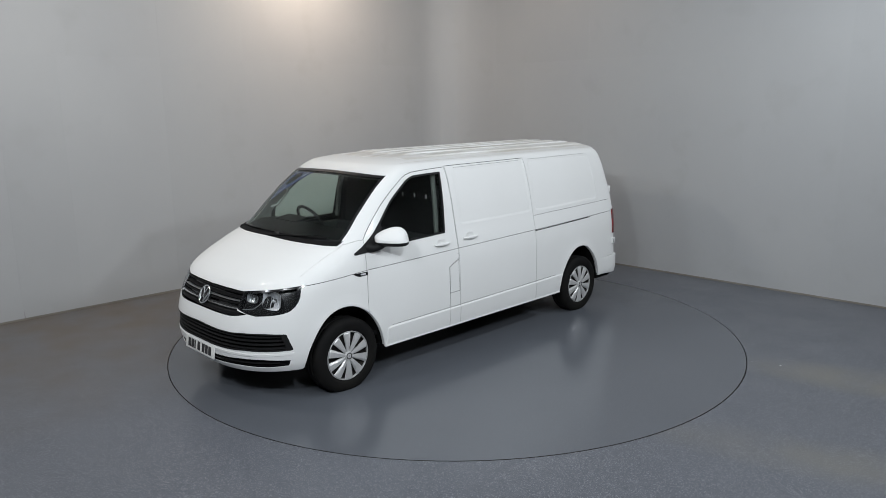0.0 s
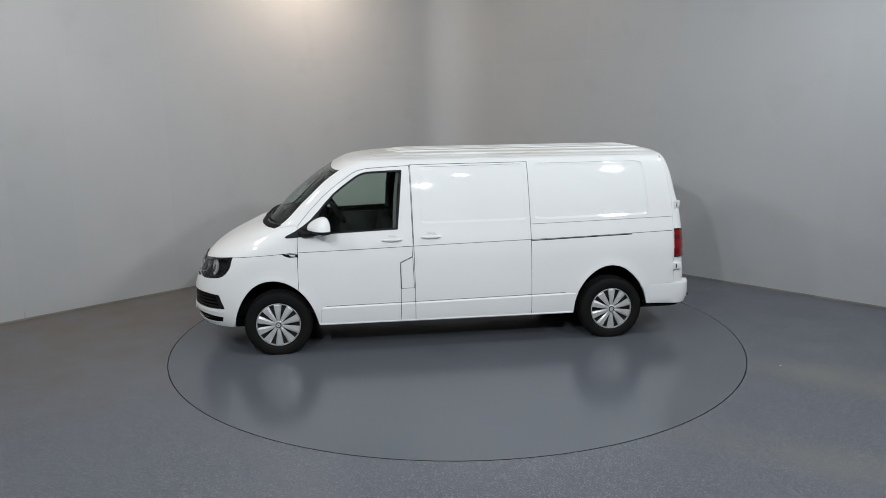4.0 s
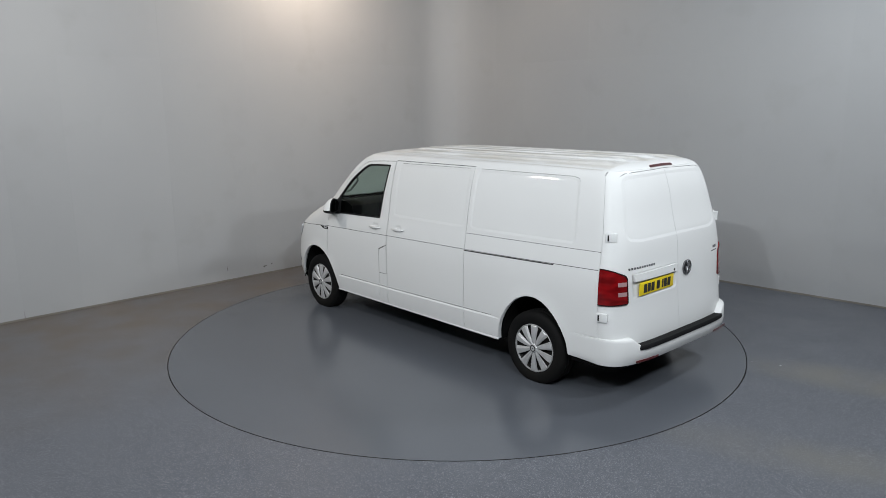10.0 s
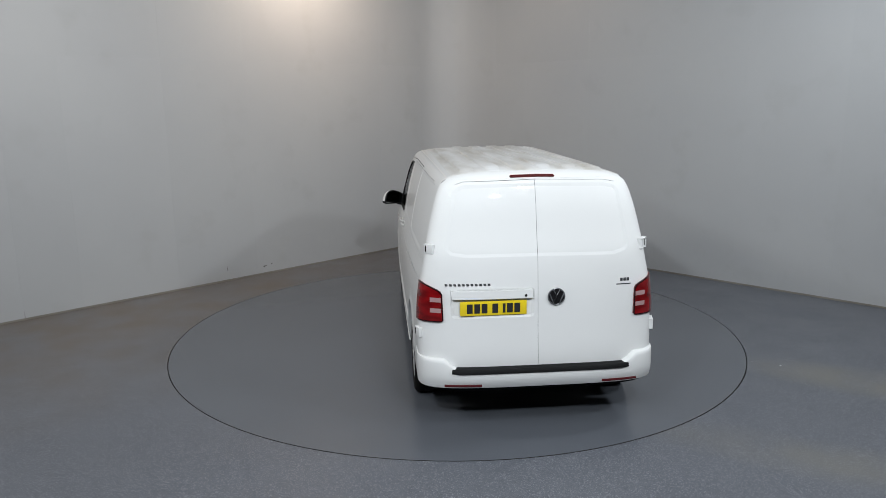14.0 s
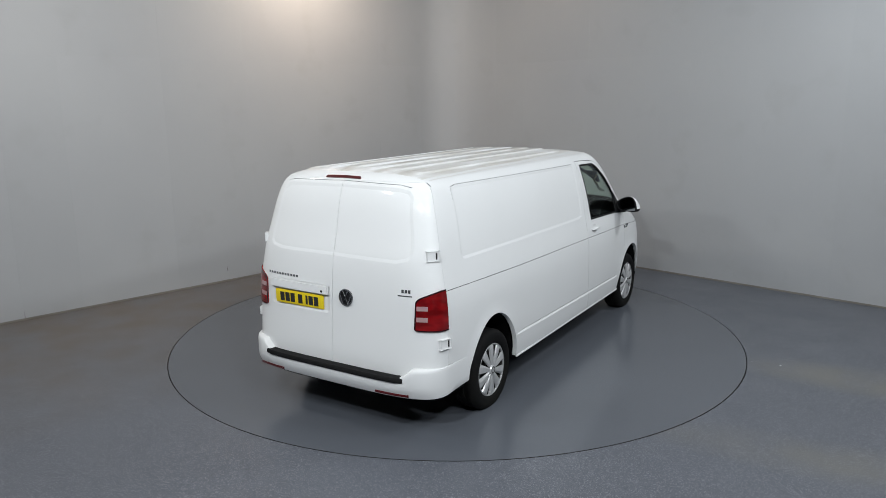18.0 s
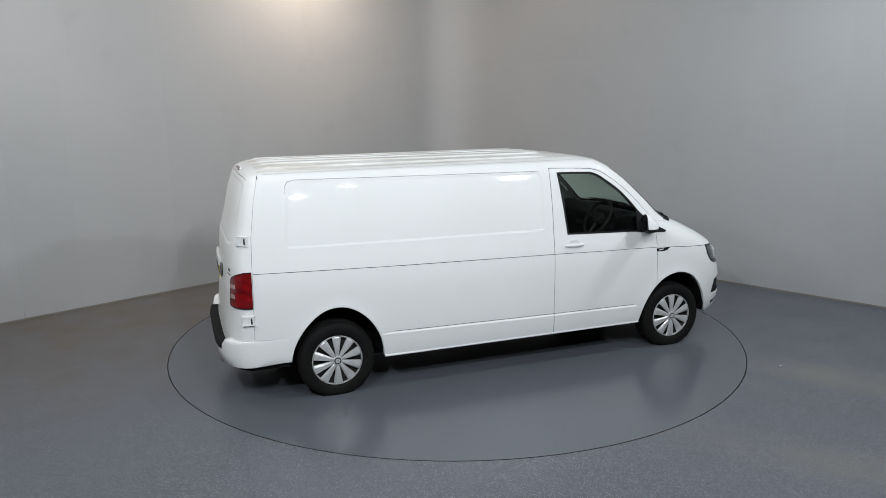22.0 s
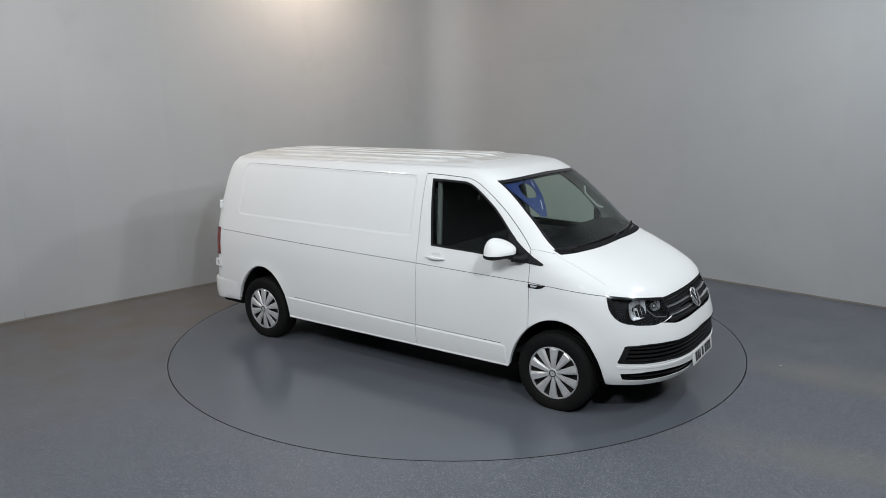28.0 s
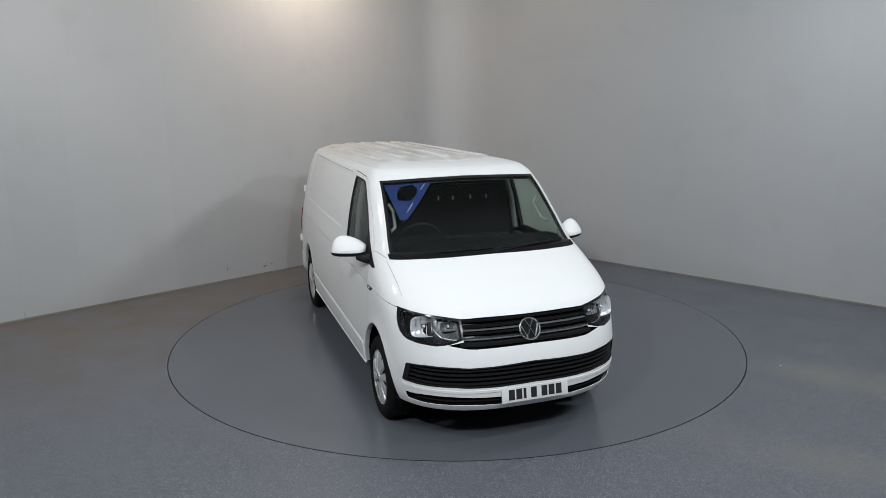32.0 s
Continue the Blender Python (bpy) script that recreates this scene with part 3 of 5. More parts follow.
def box(x0, x1, y0, y1, z0, z1, m=None):
    bm = bmesh.new()
    bmesh.ops.create_cube(bm, size=1, matrix=Matrix.Translation(((x0 + x1) / 2, (y0 + y1) / 2, (z0 + z1) / 2)) @ Matrix.Diagonal((abs(x1 - x0), abs(y1 - y0), abs(z1 - z0), 1)))
    if m:
        bm.transform(m)
    return bm


def tube(path, r, seg=8, closed=False):
    bm = bmesh.new()
    pts = [Vector(p) for p in path]
    n = len(pts)
    rings = []
    for i, p in enumerate(pts):
        d = (pts[(i + 1) % n] - pts[i - 1]) if closed else (pts[min(i + 1, n - 1)] - pts[max(i - 1, 0)])
        q = d.to_track_quat("Z", "Y").to_matrix()
        rad = r[i] if isinstance(r, (list, tuple)) else r
        rings.append([bm.verts.new(p + q @ Vector((rad * math.cos(2 * math.pi * k / seg), rad * math.sin(2 * math.pi * k / seg), 0))) for k in range(seg)])
    for i in range(n if closed else n - 1):
        a, b = rings[i], rings[(i + 1) % n]
        for k in range(seg):
            bm.faces.new((a[k], a[(k + 1) % seg], b[(k + 1) % seg], b[k]))
    if not closed:
        bm.faces.new(rings[0][::-1])
        bm.faces.new(rings[-1])
    return bm


def lathe(profile, seg=48):
    """Turned round the y axis: profile rows are (radius, y)."""
    bm = bmesh.new()
    rows = [[bm.verts.new((r * math.cos(2 * math.pi * k / seg), y, r * math.sin(2 * math.pi * k / seg))) for k in range(seg)] for r, y in profile]
    for a, b in zip(rows, rows[1:]):
        for k in range(seg):
            bm.faces.new((a[k], b[k], b[(k + 1) % seg], a[(k + 1) % seg]))
    return bm


# ------------------------------------------------------------------ outlines of the van's panels (forward, up)
ARCH_F = [(1.30, 0.20), (1.308, 0.30), (1.353, 0.44), (1.395, 0.525), (1.448, 0.60), (1.505, 0.658), (1.572, 0.705), (1.645, 0.738), (1.724, 0.752),
          (1.805, 0.745), (1.881, 0.719), (1.942, 0.672), (1.994, 0.608), (2.042, 0.53), (2.08, 0.44), (2.105, 0.36), (2.12, 0.20)]
ARCH_R = [(-2.08, 0.20), (-2.074, 0.353), (-2.052, 0.435), (-2.018, 0.515), (-1.975, 0.583), (-1.925, 0.645), (-1.868, 0.695), (-1.815, 0.732), (-1.765, 0.755),
          (-1.69, 0.769), (-1.625, 0.762), (-1.566, 0.743), (-1.502, 0.708), (-1.445, 0.658), (-1.395, 0.595), (-1.351, 0.525), (-1.322, 0.45), (-1.307, 0.391), (-1.295, 0.20)]


def fair(poly, n=3):
    """An outline made smoother: a curve through its points."""
    out = []
    for i in range(len(poly) - 1):
        p0, p1, p2, p3 = (np.array(poly[min(max(k, 0), len(poly) - 1)]) for k in (i - 1, i, i + 1, i + 2))
        for k in range(n):
            t = k / n
            q = 0.5 * (2 * p1 + (p2 - p0) * t + (2 * p0 - 5 * p1 + 4 * p2 - p3) * t * t + (3 * p1 - p0 - 3 * p2 + p3) * t ** 3)
            out.append((float(q[0]), float(q[1])))
    return out + [poly[-1]]


def even(poly):
    """Takes small unevenness out of an outline."""
    mid = [((a[0] + 2 * b[0] + c[0]) / 4, (a[1] + 2 * b[1] + c[1]) / 4) for a, b, c in zip(poly, poly[1:], poly[2:])]
    return [poly[0]] + mid + [poly[-1]]


ARCH_F, ARCH_R = shrink(fair(even(ARCH_F)), -0.013), shrink(fair(even(ARCH_R)), -0.013)
DOOR_TOP = [(0.369, 1.831), (0.60, 1.823), (0.80, 1.812), (0.87, 1.796), (0.918, 1.775), (0.966, 1.747), (1.09, 1.662), (1.214, 1.560), (1.32, 1.456),
            (1.415, 1.350), (1.465, 1.287), (1.476, 1.164), (1.483, 0.90), (1.485, 0.697), (1.485, 0.25)]
DOOR_R = DOOR_TOP + [(0.350, 0.25), (0.350, 0.63), (0.356, 1.06)]
DOOR_L = DOOR_TOP + [(0.487, 0.25), (0.485, 0.63), (0.489, 0.894), (0.366, 0.952), (0.356, 1.06)]
FLAP = [(0.353, 0.635), (0.480, 0.632), (0.483, 0.890), (0.362, 0.946)]
SLIDER = [(0.360, 1.838), (0.349, 1.06), (0.343, 0.63), (0.343, 0.25), (-0.847, 0.25), (-0.838, 1.06), (-0.834, 1.228), (-0.818, 1.842)]
WINDOW = [(0.442, 1.791), (0.60, 1.789), (0.79, 1.782), (0.845, 1.768), (0.895, 1.745), (0.94, 1.715), (1.03, 1.652), (1.112, 1.588), (1.195, 1.503), (1.271, 1.416),
          (1.33, 1.355), (1.33, 1.194), (0.501, 1.221)]
SAIL = [(1.262, 1.420), (1.345, 1.338), (1.412, 1.286), (1.50, 1.230), (1.590, 1.186), (1.592, 1.176), (1.575, 1.170), (1.30, 1.188), (1.262, 1.192)]
WIND_TOP = [(-0.705, 1.797), (-0.55, 1.806), (-0.34, 1.814), (0.0, 1.819), (0.34, 1.814), (0.55, 1.806), (0.705, 1.797)]
WIND = WIND_TOP + [(0.787, 1.281), (0.72, 1.284), (0.5, 1.289), (0.0, 1.290), (-0.5, 1.289), (-0.72, 1.284), (-0.787, 1.281)]
LAMP = [(0.860, 0.998), (0.805, 0.987), (0.723, 0.975), (0.608, 0.962), (0.484, 0.945), (0.486, 0.86), (0.492, 0.812), (0.58, 0.785), (0.673, 0.769),
        (0.784, 0.778), (0.830, 0.789), (0.852, 0.804), (0.868, 0.835), (0.874, 0.87), (0.875, 0.911), (0.869, 0.96)]
GRILLE = [(0.484, 0.944), (0.31, 0.947), (0.0, 0.944), (-0.31, 0.947), (-0.484, 0.944), (-0.492, 0.80), (-0.60, 0.778), (-0.47, 0.752), (-0.42, 0.749), (0.0, 0.753), (0.42, 0.749), (0.47, 0.752), (0.60, 0.778), (0.492, 0.80)]
LOWER = rounded([(0.850, 0.622), (0.74, 0.634), (0.58, 0.632), (0.476, 0.625), (0.30, 0.628), (0.0, 0.638), (-0.30, 0.628), (-0.476, 0.625), (-0.58, 0.632), (-0.74, 0.634), (-0.850, 0.622),
                 (-0.868, 0.480), (-0.78, 0.478), (-0.587, 0.482), (-0.476, 0.476), (-0.28, 0.474), (0.0, 0.479), (0.28, 0.474), (0.476, 0.476), (0.587, 0.482), (0.78, 0.478), (0.868, 0.480)], 0.012, 2)
SLOT = [(0.862, 0.395), (0.72, 0.412), (0.58, 0.413), (0.44, 0.406), (0.25, 0.402), (-0.25, 0.402), (-0.44, 0.406), (-0.58, 0.413), (-0.72, 0.412), (-0.862, 0.395),
        (-0.83, 0.345), (-0.72, 0.338), (-0.51, 0.345), (-0.25, 0.336), (0.25, 0.336), (0.51, 0.345), (0.72, 0.338), (0.83, 0.345)]
CREASE = [(-2.34, 1.112), (-1.2, 1.084), (0.36, 1.054), (0.8, 1.043), (1.48, 1.030), (2.0, 0.999), (2.12, 0.990)]
LOW_LINE = [(-1.31, 0.5150), (0.3, 0.4920), (1.265, 0.4820)]
TAIL_SEAM = [(-2.366, 0.50), (-2.358, 0.80), (-2.350, 1.107), (-2.336, 1.40), (-2.292, 1.69), (-2.252, 1.85), (-2.200, 2.1)]
BLANK_TOP = [(0.645, 1.79), (0.61, 1.832), (0.55, 1.852), (0.0, 1.864), (-0.51, 1.851), (-0.60, 1.834), (-0.642, 1.79)]
BLANK = BLANK_TOP + [(-0.70, 1.43), (-0.70, 1.36), (-0.66, 1.318), (-0.56, 1.293), (0.0, 1.300), (0.56, 1.300), (0.67, 1.318), (0.715, 1.36), (0.712, 1.43)]
TAIL_SPLIT = 0.015
QUARTER_L = rounded([(-0.865, 1.822), (-2.035, 1.822), (-2.095, 1.285), (-0.872, 1.270)], 0.07)
SLIDER_FIELD = rounded([(0.285, 1.812), (-0.795, 1.820), (-0.80, 1.272), (0.275, 1.266)], 0.05)
CARGO_R = rounded([(0.285, 1.806), (-2.025, 1.832), (-2.085, 1.290), (0.275, 1.270)], 0.06)
SILL = rounded([(-1.40, 0.510), (0.3, 0.486), (1.275, 0.476), (1.30, 0.2), (-1.40, 0.2)], 0.030, 3)
HOOD_SEAM = [(2.08, 0.815), (1.95, 0.815), (1.80, 0.819), (1.69, 0.824), (1.65, 0.812)]

# ------------------------------------------------------------------ body panels
def side_holes(bm, sides=("L", "R"), grow=0.0):
    for s in sides:
        drop(bm, ARCH_F, s)
        drop(bm, ARCH_R, s)


def common_lines(bm, s):
    # slit baring the dark lining draws the crease's shade; no real gap there
    groove(bm, CREASE, s, 0.0046)
    groove(bm, LOW_LINE, s, 0.0052)
    press(bm, SILL, s, -0.009, 0.012)


TAIL = TAIL_SEAM[:6] + [(-2.246, 1.876), (-3.0, 1.876), (-3.0, 0.488)]
GAP = 0.0025


def build_body():
    bm = sheet()
    side_holes(bm)
    drop(bm, shrink(DOOR_L, -GAP), "L")
    drop(bm, shrink(DOOR_R, -GAP), "R")
    drop(bm, shrink(SLIDER, -GAP), "L")
    drop(bm, shrink(FLAP, -GAP), "L")
    for s in "LR":
        drop(bm, WINDOW, s)
        common_lines(bm, s)
        groove(bm, [(-2.055, 0.548), (-2.20, 0.555), (-2.37, 0.566)], s, 0.004)
        groove(bm, [(1.476, 1.285), (1.526, 1.285), (1.655, 1.262)], s, 0.0025)
    for path in (HOOD_SEAM, [(x, -y) for x, y in HOOD_SEAM]):
        groove(bm, path, "T", 0.0018)
    drop(bm, WIND, "F")
    drop(bm, LAMP, "F")
    drop(bm, mirror(LAMP), "F")
    for p in (GRILLE, LOWER, SLOT):
        drop(bm, p, "F")
    # sliding door rail, and the seam above it
    groove(bm, [(-0.842, 1.066), (-1.893, 1.092)], "L", 0.010)
    groove(bm, [(-0.842, 1.229), (-2.34, 1.255)], "L", 0.0035)
    press(bm, QUARTER_L, "L", 0.005, 0.022)
    press(bm, CARGO_R, "R", 0.005, 0.022)
    # slits along the pressings' upper edges stand for the shaded line there
    groove(bm, [(-0.90, 1.8255), (-1.96, 1.8255), (-2.02, 1.812), (-2.04, 1.785)], "L", 0.003)
    groove(bm, [(-2.043, 1.77), (-2.062, 1.60), (-2.085, 1.37)], "L", 0.0015)
    groove(bm, [(0.26, 1.809), (-1.95, 1.834), (-2.015, 1.822), (-2.035, 1.79), (-2.04, 1.73)], "R", 0.003)
    # the tail doors are parts of their own below the roof's edge
    drop(bm, TAIL, "S")
    drop(bm, [(-2.05, 0.2), (-2.05, 0.36), (-3.0, 0.36), (-3.0, 0.2)], "S")
    return panel("body", bm, PAINT, van, "white painted body shell with pressed side panels", 0.004)


build_body()


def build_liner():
    """The near-black inner side of the shell, seen through glass; it also puts shade into gaps and crease lines."""
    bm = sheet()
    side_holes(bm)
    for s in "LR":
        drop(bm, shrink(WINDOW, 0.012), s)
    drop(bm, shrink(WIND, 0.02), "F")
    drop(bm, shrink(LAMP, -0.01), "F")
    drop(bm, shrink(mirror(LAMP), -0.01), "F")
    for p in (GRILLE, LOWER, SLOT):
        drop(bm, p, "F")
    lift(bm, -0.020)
    panel("inner_lining", bm, LINER, van, "near-black lining of cab and load space that puts shade in gaps", 0.004)


build_liner()


def handle(parent, x0, x1, z, side):
    n = 14
    bm = bmesh.new()
    rings = []
    for i in range(n + 1):
        t = i / n
        x = x0 + (x1 - x0) * t
        hit = SKIN_TREE.ray_cast(Vector((x, side * 2, z)), Vector((0, -side, 0)))[0]
        bulge = 0.034 * (math.sin(math.pi * min(max(t, 0.02), 0.98)) ** 0.45)
        h = 0.013 * (0.55 + 0.45 * math.sin(math.pi * t) ** 0.5)
        c = Vector((x, hit.y + side * (bulge - 0.006), z))
        rings.append([bm.verts.new(c + Vector((0, side * 0.011 * math.cos(a), h * math.sin(a)))) for a in [2 * math.pi * k / 8 for k in range(8)]])
    for a, b in zip(rings, rings[1:]):
        for k in range(8):
            bm.faces.new((a[k], b[k], b[(k + 1) % 8], a[(k + 1) % 8]))
    bm.faces.new(rings[0])
    bm.faces.new(rings[-1][::-1])
    return shape("handle", bm, PAINT, parent, "white painted pull handle")


def ring_poly(cx, cy, rx, ry, n=20):
    return [(cx + rx * math.cos(2 * math.pi * i / n), cy + ry * math.sin(2 * math.pi * i / n)) for i in range(n)]


def cab_door(side):
    s = "L" if side > 0 else "R"
    outline_ = shrink(DOOR_L if side > 0 else DOOR_R, GAP)
    bm = sheet(s, outline_)
    keep(bm, outline_, s)
    drop(bm, ARCH_F, s)
    drop(bm, WINDOW, s)
    common_lines(bm, s)
    press(bm, ring_poly(0.565, 1.135, 0.058, 0.042), s, 0.010, 0.028)
    door = panel("cab_door", bm, PAINT, van, "white front door with a black-framed window", 0.004)
    handle(door, 0.465, 0.662, 1.124, side)
    # black surround, then the pane a little behind it
    bm = sheet(s, WINDOW)
    keep(bm, WINDOW, s)
    drop(bm, shrink(WINDOW, 0.017), s)
    lift(bm, 0.002)
    panel("window_surround", bm, BLACK, door, "black rubber window surround", 0.014)
    pane = patch("window_pane", shrink(WINDOW, 0.012), s, GLASS, door, "green-tinted side window", -0.006, 0.004)
    pane.visible_shadow = False
    patch("sail_panel", SAIL, s, BLACK, door, "black triangular mirror base", 0.006, 0.012)
    return door


cab_doors = [cab_door(1), cab_door(-1)]

bm = sheet("L", SLIDER)
keep(bm, shrink(SLIDER, GAP), "L")
common_lines(bm, "L")
press(bm, SLIDER_FIELD, "L", 0.004, 0.024)
# slit cut to draw the shade under the pressing's upper edge
groove(bm, [(0.25, 1.816), (-0.76, 1.823)], "L", 0.003)
press(bm, ring_poly(0.175, 1.150, 0.058, 0.042), "L", 0.010, 0.028)
slider = panel("sliding_door", bm, PAINT, van, "closed white sliding side door", 0.004)
handle(slider, 0.075, 0.272, 1.140, 1)
patch("door_rail", strips([(-0.842, 1.066), (-1.893, 1.092)], 0.010)[0], "L", DARK, van, "dark slot of the sliding door's rail", -0.008, 0.004)
patch("fuel_flap", shrink(FLAP, GAP), "L", PAINT, van, "white fuel filler flap", 0.0, 0.004)


def tail_door(side):
    bm = sheet("B", [(-1, 0.3), (1, 2.0)])
    keep(bm, [(p[0] - 0.0022, p[1]) for p in TAIL_SEAM] + [(-3.0, 2.1), (-3.0, 0.488)], "S")
    keep(bm, [(-1.2, 0.488), (1.2, 0.488), (1.2, 1.8752), (-1.2, 1.8752)], "B")
    x0, x1 = (TAIL_SPLIT + 0.0014, 1.2) if side > 0 else (-1.2, TAIL_SPLIT - 0.0014)
    press(bm, shrink(BLANK, 0.016), "B", 0.005, 0.024)
    if side > 0:
        press(bm, rounded([(0.675, 1.085), (0.04, 1.085), (0.045, 0.862), (0.665, 0.862)], 0.03), "B", 0.008, 0.022)
    keep(bm, [(x0, 0.4), (x1, 0.4), (x1, 2.0), (x0, 2.0)], "B")
    # dark slit stands in for the shade along the blank's upper edge
    groove(bm, [(y, z + 0.006) for y, z in BLANK_TOP[1:-1]], "B", 0.0035)
    return panel("rear_door", bm, PAINT, van, "white rear door with a pressed blank in place of its window", 0.004)


tail_doors = {1: tail_door(1), -1: tail_door(-1)}


def ray_x(y, z, front):
    """Where the skin lies at the nose or the tail."""
    return SKIN_TREE.ray_cast(Vector((4 if front else -4, y, z)), Vector((-1 if front else 1, 0, 0)))[0].x


# ------------------------------------------------------------------ glass
screen = patch("windscreen", shrink(WIND, -0.004), "F", GLASS, van, "green-tinted windscreen", -0.004, 0.005)
screen.visible_shadow = False
bm = sheet("F", WIND)
keep(bm, WIND, "F")
drop(bm, shrink(WIND, 0.018), "F")
lift(bm, -0.002)
panel("windscreen_surround", bm, BLACKGLOSS, screen, "black printed border of the windscreen", 0.004)
COWL = [(0.80, 1.286), (0.72, 1.285), (0.5, 1.290), (0.0, 1.291), (-0.5, 1.290), (-0.72, 1.285), (-0.80, 1.286), (-0.80, 1.255), (-0.6, 1.264), (0, 1.269), (0.6, 1.264), (0.80, 1.255)]
patch("cowl", COWL, "F", SCUTTLE, van, "black plastic scuttle under the windscreen", 0.004, 0.008)


def wiper(path, arm_from):
    pts = []
    for y, z in path:
        n = skin_normal(Vector((ray_x(y, z, True), y, z)))
        pts.append(Vector((ray_x(y, z, True), y, z)) + n * 0.011)
    blade = shape("wiper", tube(pts, 0.008, 6), SCUTTLE, van, "black windscreen wiper")
    a = Vector((ray_x(arm_from[0], arm_from[1], True), *arm_from))
    a += skin_normal(a) * 0.006
    b = pts[len(pts) // 2] + Vector((0.006, 0, 0.006))
    shape("wiper_arm", tube([a, (a + b) / 2 + Vector((0.004, 0, 0.005)), b], [0.011, 0.008, 0.006], 6), SCUTTLE, blade)
    return blade


wiper([(-0.62, 1.288), (-0.4, 1.294), (-0.2, 1.296), (0.02, 1.297)], (-0.70, 1.270))
wiper([(0.10, 1.294), (0.3, 1.299), (0.5, 1.302), (0.68, 1.305)], (-0.02, 1.272))


# ------------------------------------------------------------------ nose
def backing(name, poly, mat, depth, label="", grow=0.012):
    return patch(name, shrink(poly, -grow), "F", mat, van, label, -depth, 0.004)


def nose_bar(name, y0, y1, z, h, depth, out, mat, parent, label="", zs=None):
    """A bar that runs round the nose: its face stands out from the skin by `out`."""
    bm = bmesh.new()
    n = 28
    rings = []
    for i in range(n + 1):
        y = y0 + (y1 - y0) * i / n
        zz = zs(y) if zs else z
        p = Vector((ray_x(y, zz, True), y, zz))
        q = skin_normal(p)
        q = Vector((q.x, q.y, 0)).normalized()
        f, b = p + q * out, p + q * (out - depth)
        rings.append([bm.verts.new(v) for v in (f + Vector((0, 0, h / 2 * 0.75)) - q * 0.0, f - Vector((0, 0, h / 2 * 0.75)), f - q * h * 0.3 - Vector((0, 0, h / 2)),
                                                b - Vector((0, 0, h / 2)), b + Vector((0, 0, h / 2)), f - q * h * 0.3 + Vector((0, 0, h / 2)))])
    for a, b in zip(rings, rings[1:]):
        for k in range(6):
            bm.faces.new((a[k], a[(k + 1) % 6], b[(k + 1) % 6], b[k]))
    bm.faces.new(rings[0][::-1])
    bm.faces.new(rings[-1])
    return shape(name, bm, mat, parent, label)


grille = backing("grille", GRILLE, BLACKGLOSS, 0.045, "black radiator grille with thin silver strips")
for z in (0.925, 0.888, 0.848):
    nose_bar("slat", -0.486, 0.486, z, 0.016, 0.040, -0.006, SCUTTLE, grille)
nose_bar("slat", -0.486, 0.486, 0.868, 0.006, 0.03, -0.002, SATIN, grille, "thin satin silver strip")
nose_bar("slat", -0.488, 0.488, 0.812, 0.011, 0.040, 0.0, CHROME, grille, "bright silver strip")
nose_bar("slat", -0.52, 0.52, 0.775, 0.030, 0.040, -0.008, BLACK, grille)
lower = backing("lower_grille", LOWER, BLACK, 0.050, "black ribbed lower air intake")
for z, w in ((0.600, 0.835), (0.568, 0.845), (0.535, 0.85), (0.502, 0.855)):
    nose_bar("slat", -w, w, z, 0.014, 0.045, -0.010, BLACK, lower)
bm = sheet("F", LOWER)
keep(bm, LOWER, "F")
drop(bm, [(y * 0.985, z) for y, z in shrink(LOWER, 0.010)], "F")
panel("intake_frame", bm, BLACK, lower, "", 0.03)
slot = backing("bumper_slot", SLOT, BLACK, 0.035, "black slot along the front bumper's foot")
nose_bar("slat", -0.80, 0.80, 0.372, 0.012, 0.02, -0.016, BLACK, slot)
nose_bar("bumper_lip", -0.865, 0.865, 0.450, 0.024, 0.03, 0.005, PAINT, van, "white ridge on the front bumper")


def emblem(at, out, r, parent=None, metal=CHROME):
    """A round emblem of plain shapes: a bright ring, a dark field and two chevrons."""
    m = Matrix.Translation(at) @ out.to_track_quat("Z", "Y").to_matrix().to_4x4()
    bm = bmesh.new()
    bmesh.ops.create_cone(bm, cap_ends=True, segments=36, radius1=r * 0.92, radius2=r * 0.88, depth=0.012, matrix=m)
    base = shape("emblem", bm, BLACKGLOSS, parent, "round dark emblem with a bright ring")
    ringp = [m @ Vector((r * 0.93 * math.cos(2 * math.pi * k / 36), r * 0.93 * math.sin(2 * math.pi * k / 36), 0.006)) for k in range(36)]
    shape("ring", tube(ringp, r * 0.085, 8, True), metal, base, "bright chrome ring")
    for pts in (((-0.38, 0.80), (0.0, 0.10), (0.38, 0.80)), ((-0.80, 0.32), (-0.36, -0.74), (0.0, 0.02), (0.36, -0.74), (0.80, 0.32))):
        path = [m @ Vector((x * r, y * r, 0.010)) for x, y in pts]
        shape("chevron", tube(path, r * 0.085, 6), metal, base, "bright chrome bar")
    return base


zf = 0.850
emblem(Vector((ray_x(0.0, zf, True) + 0.006, 0.0, zf)), Vector((1, 0, 0.50)).normalized(), 0.083, van)


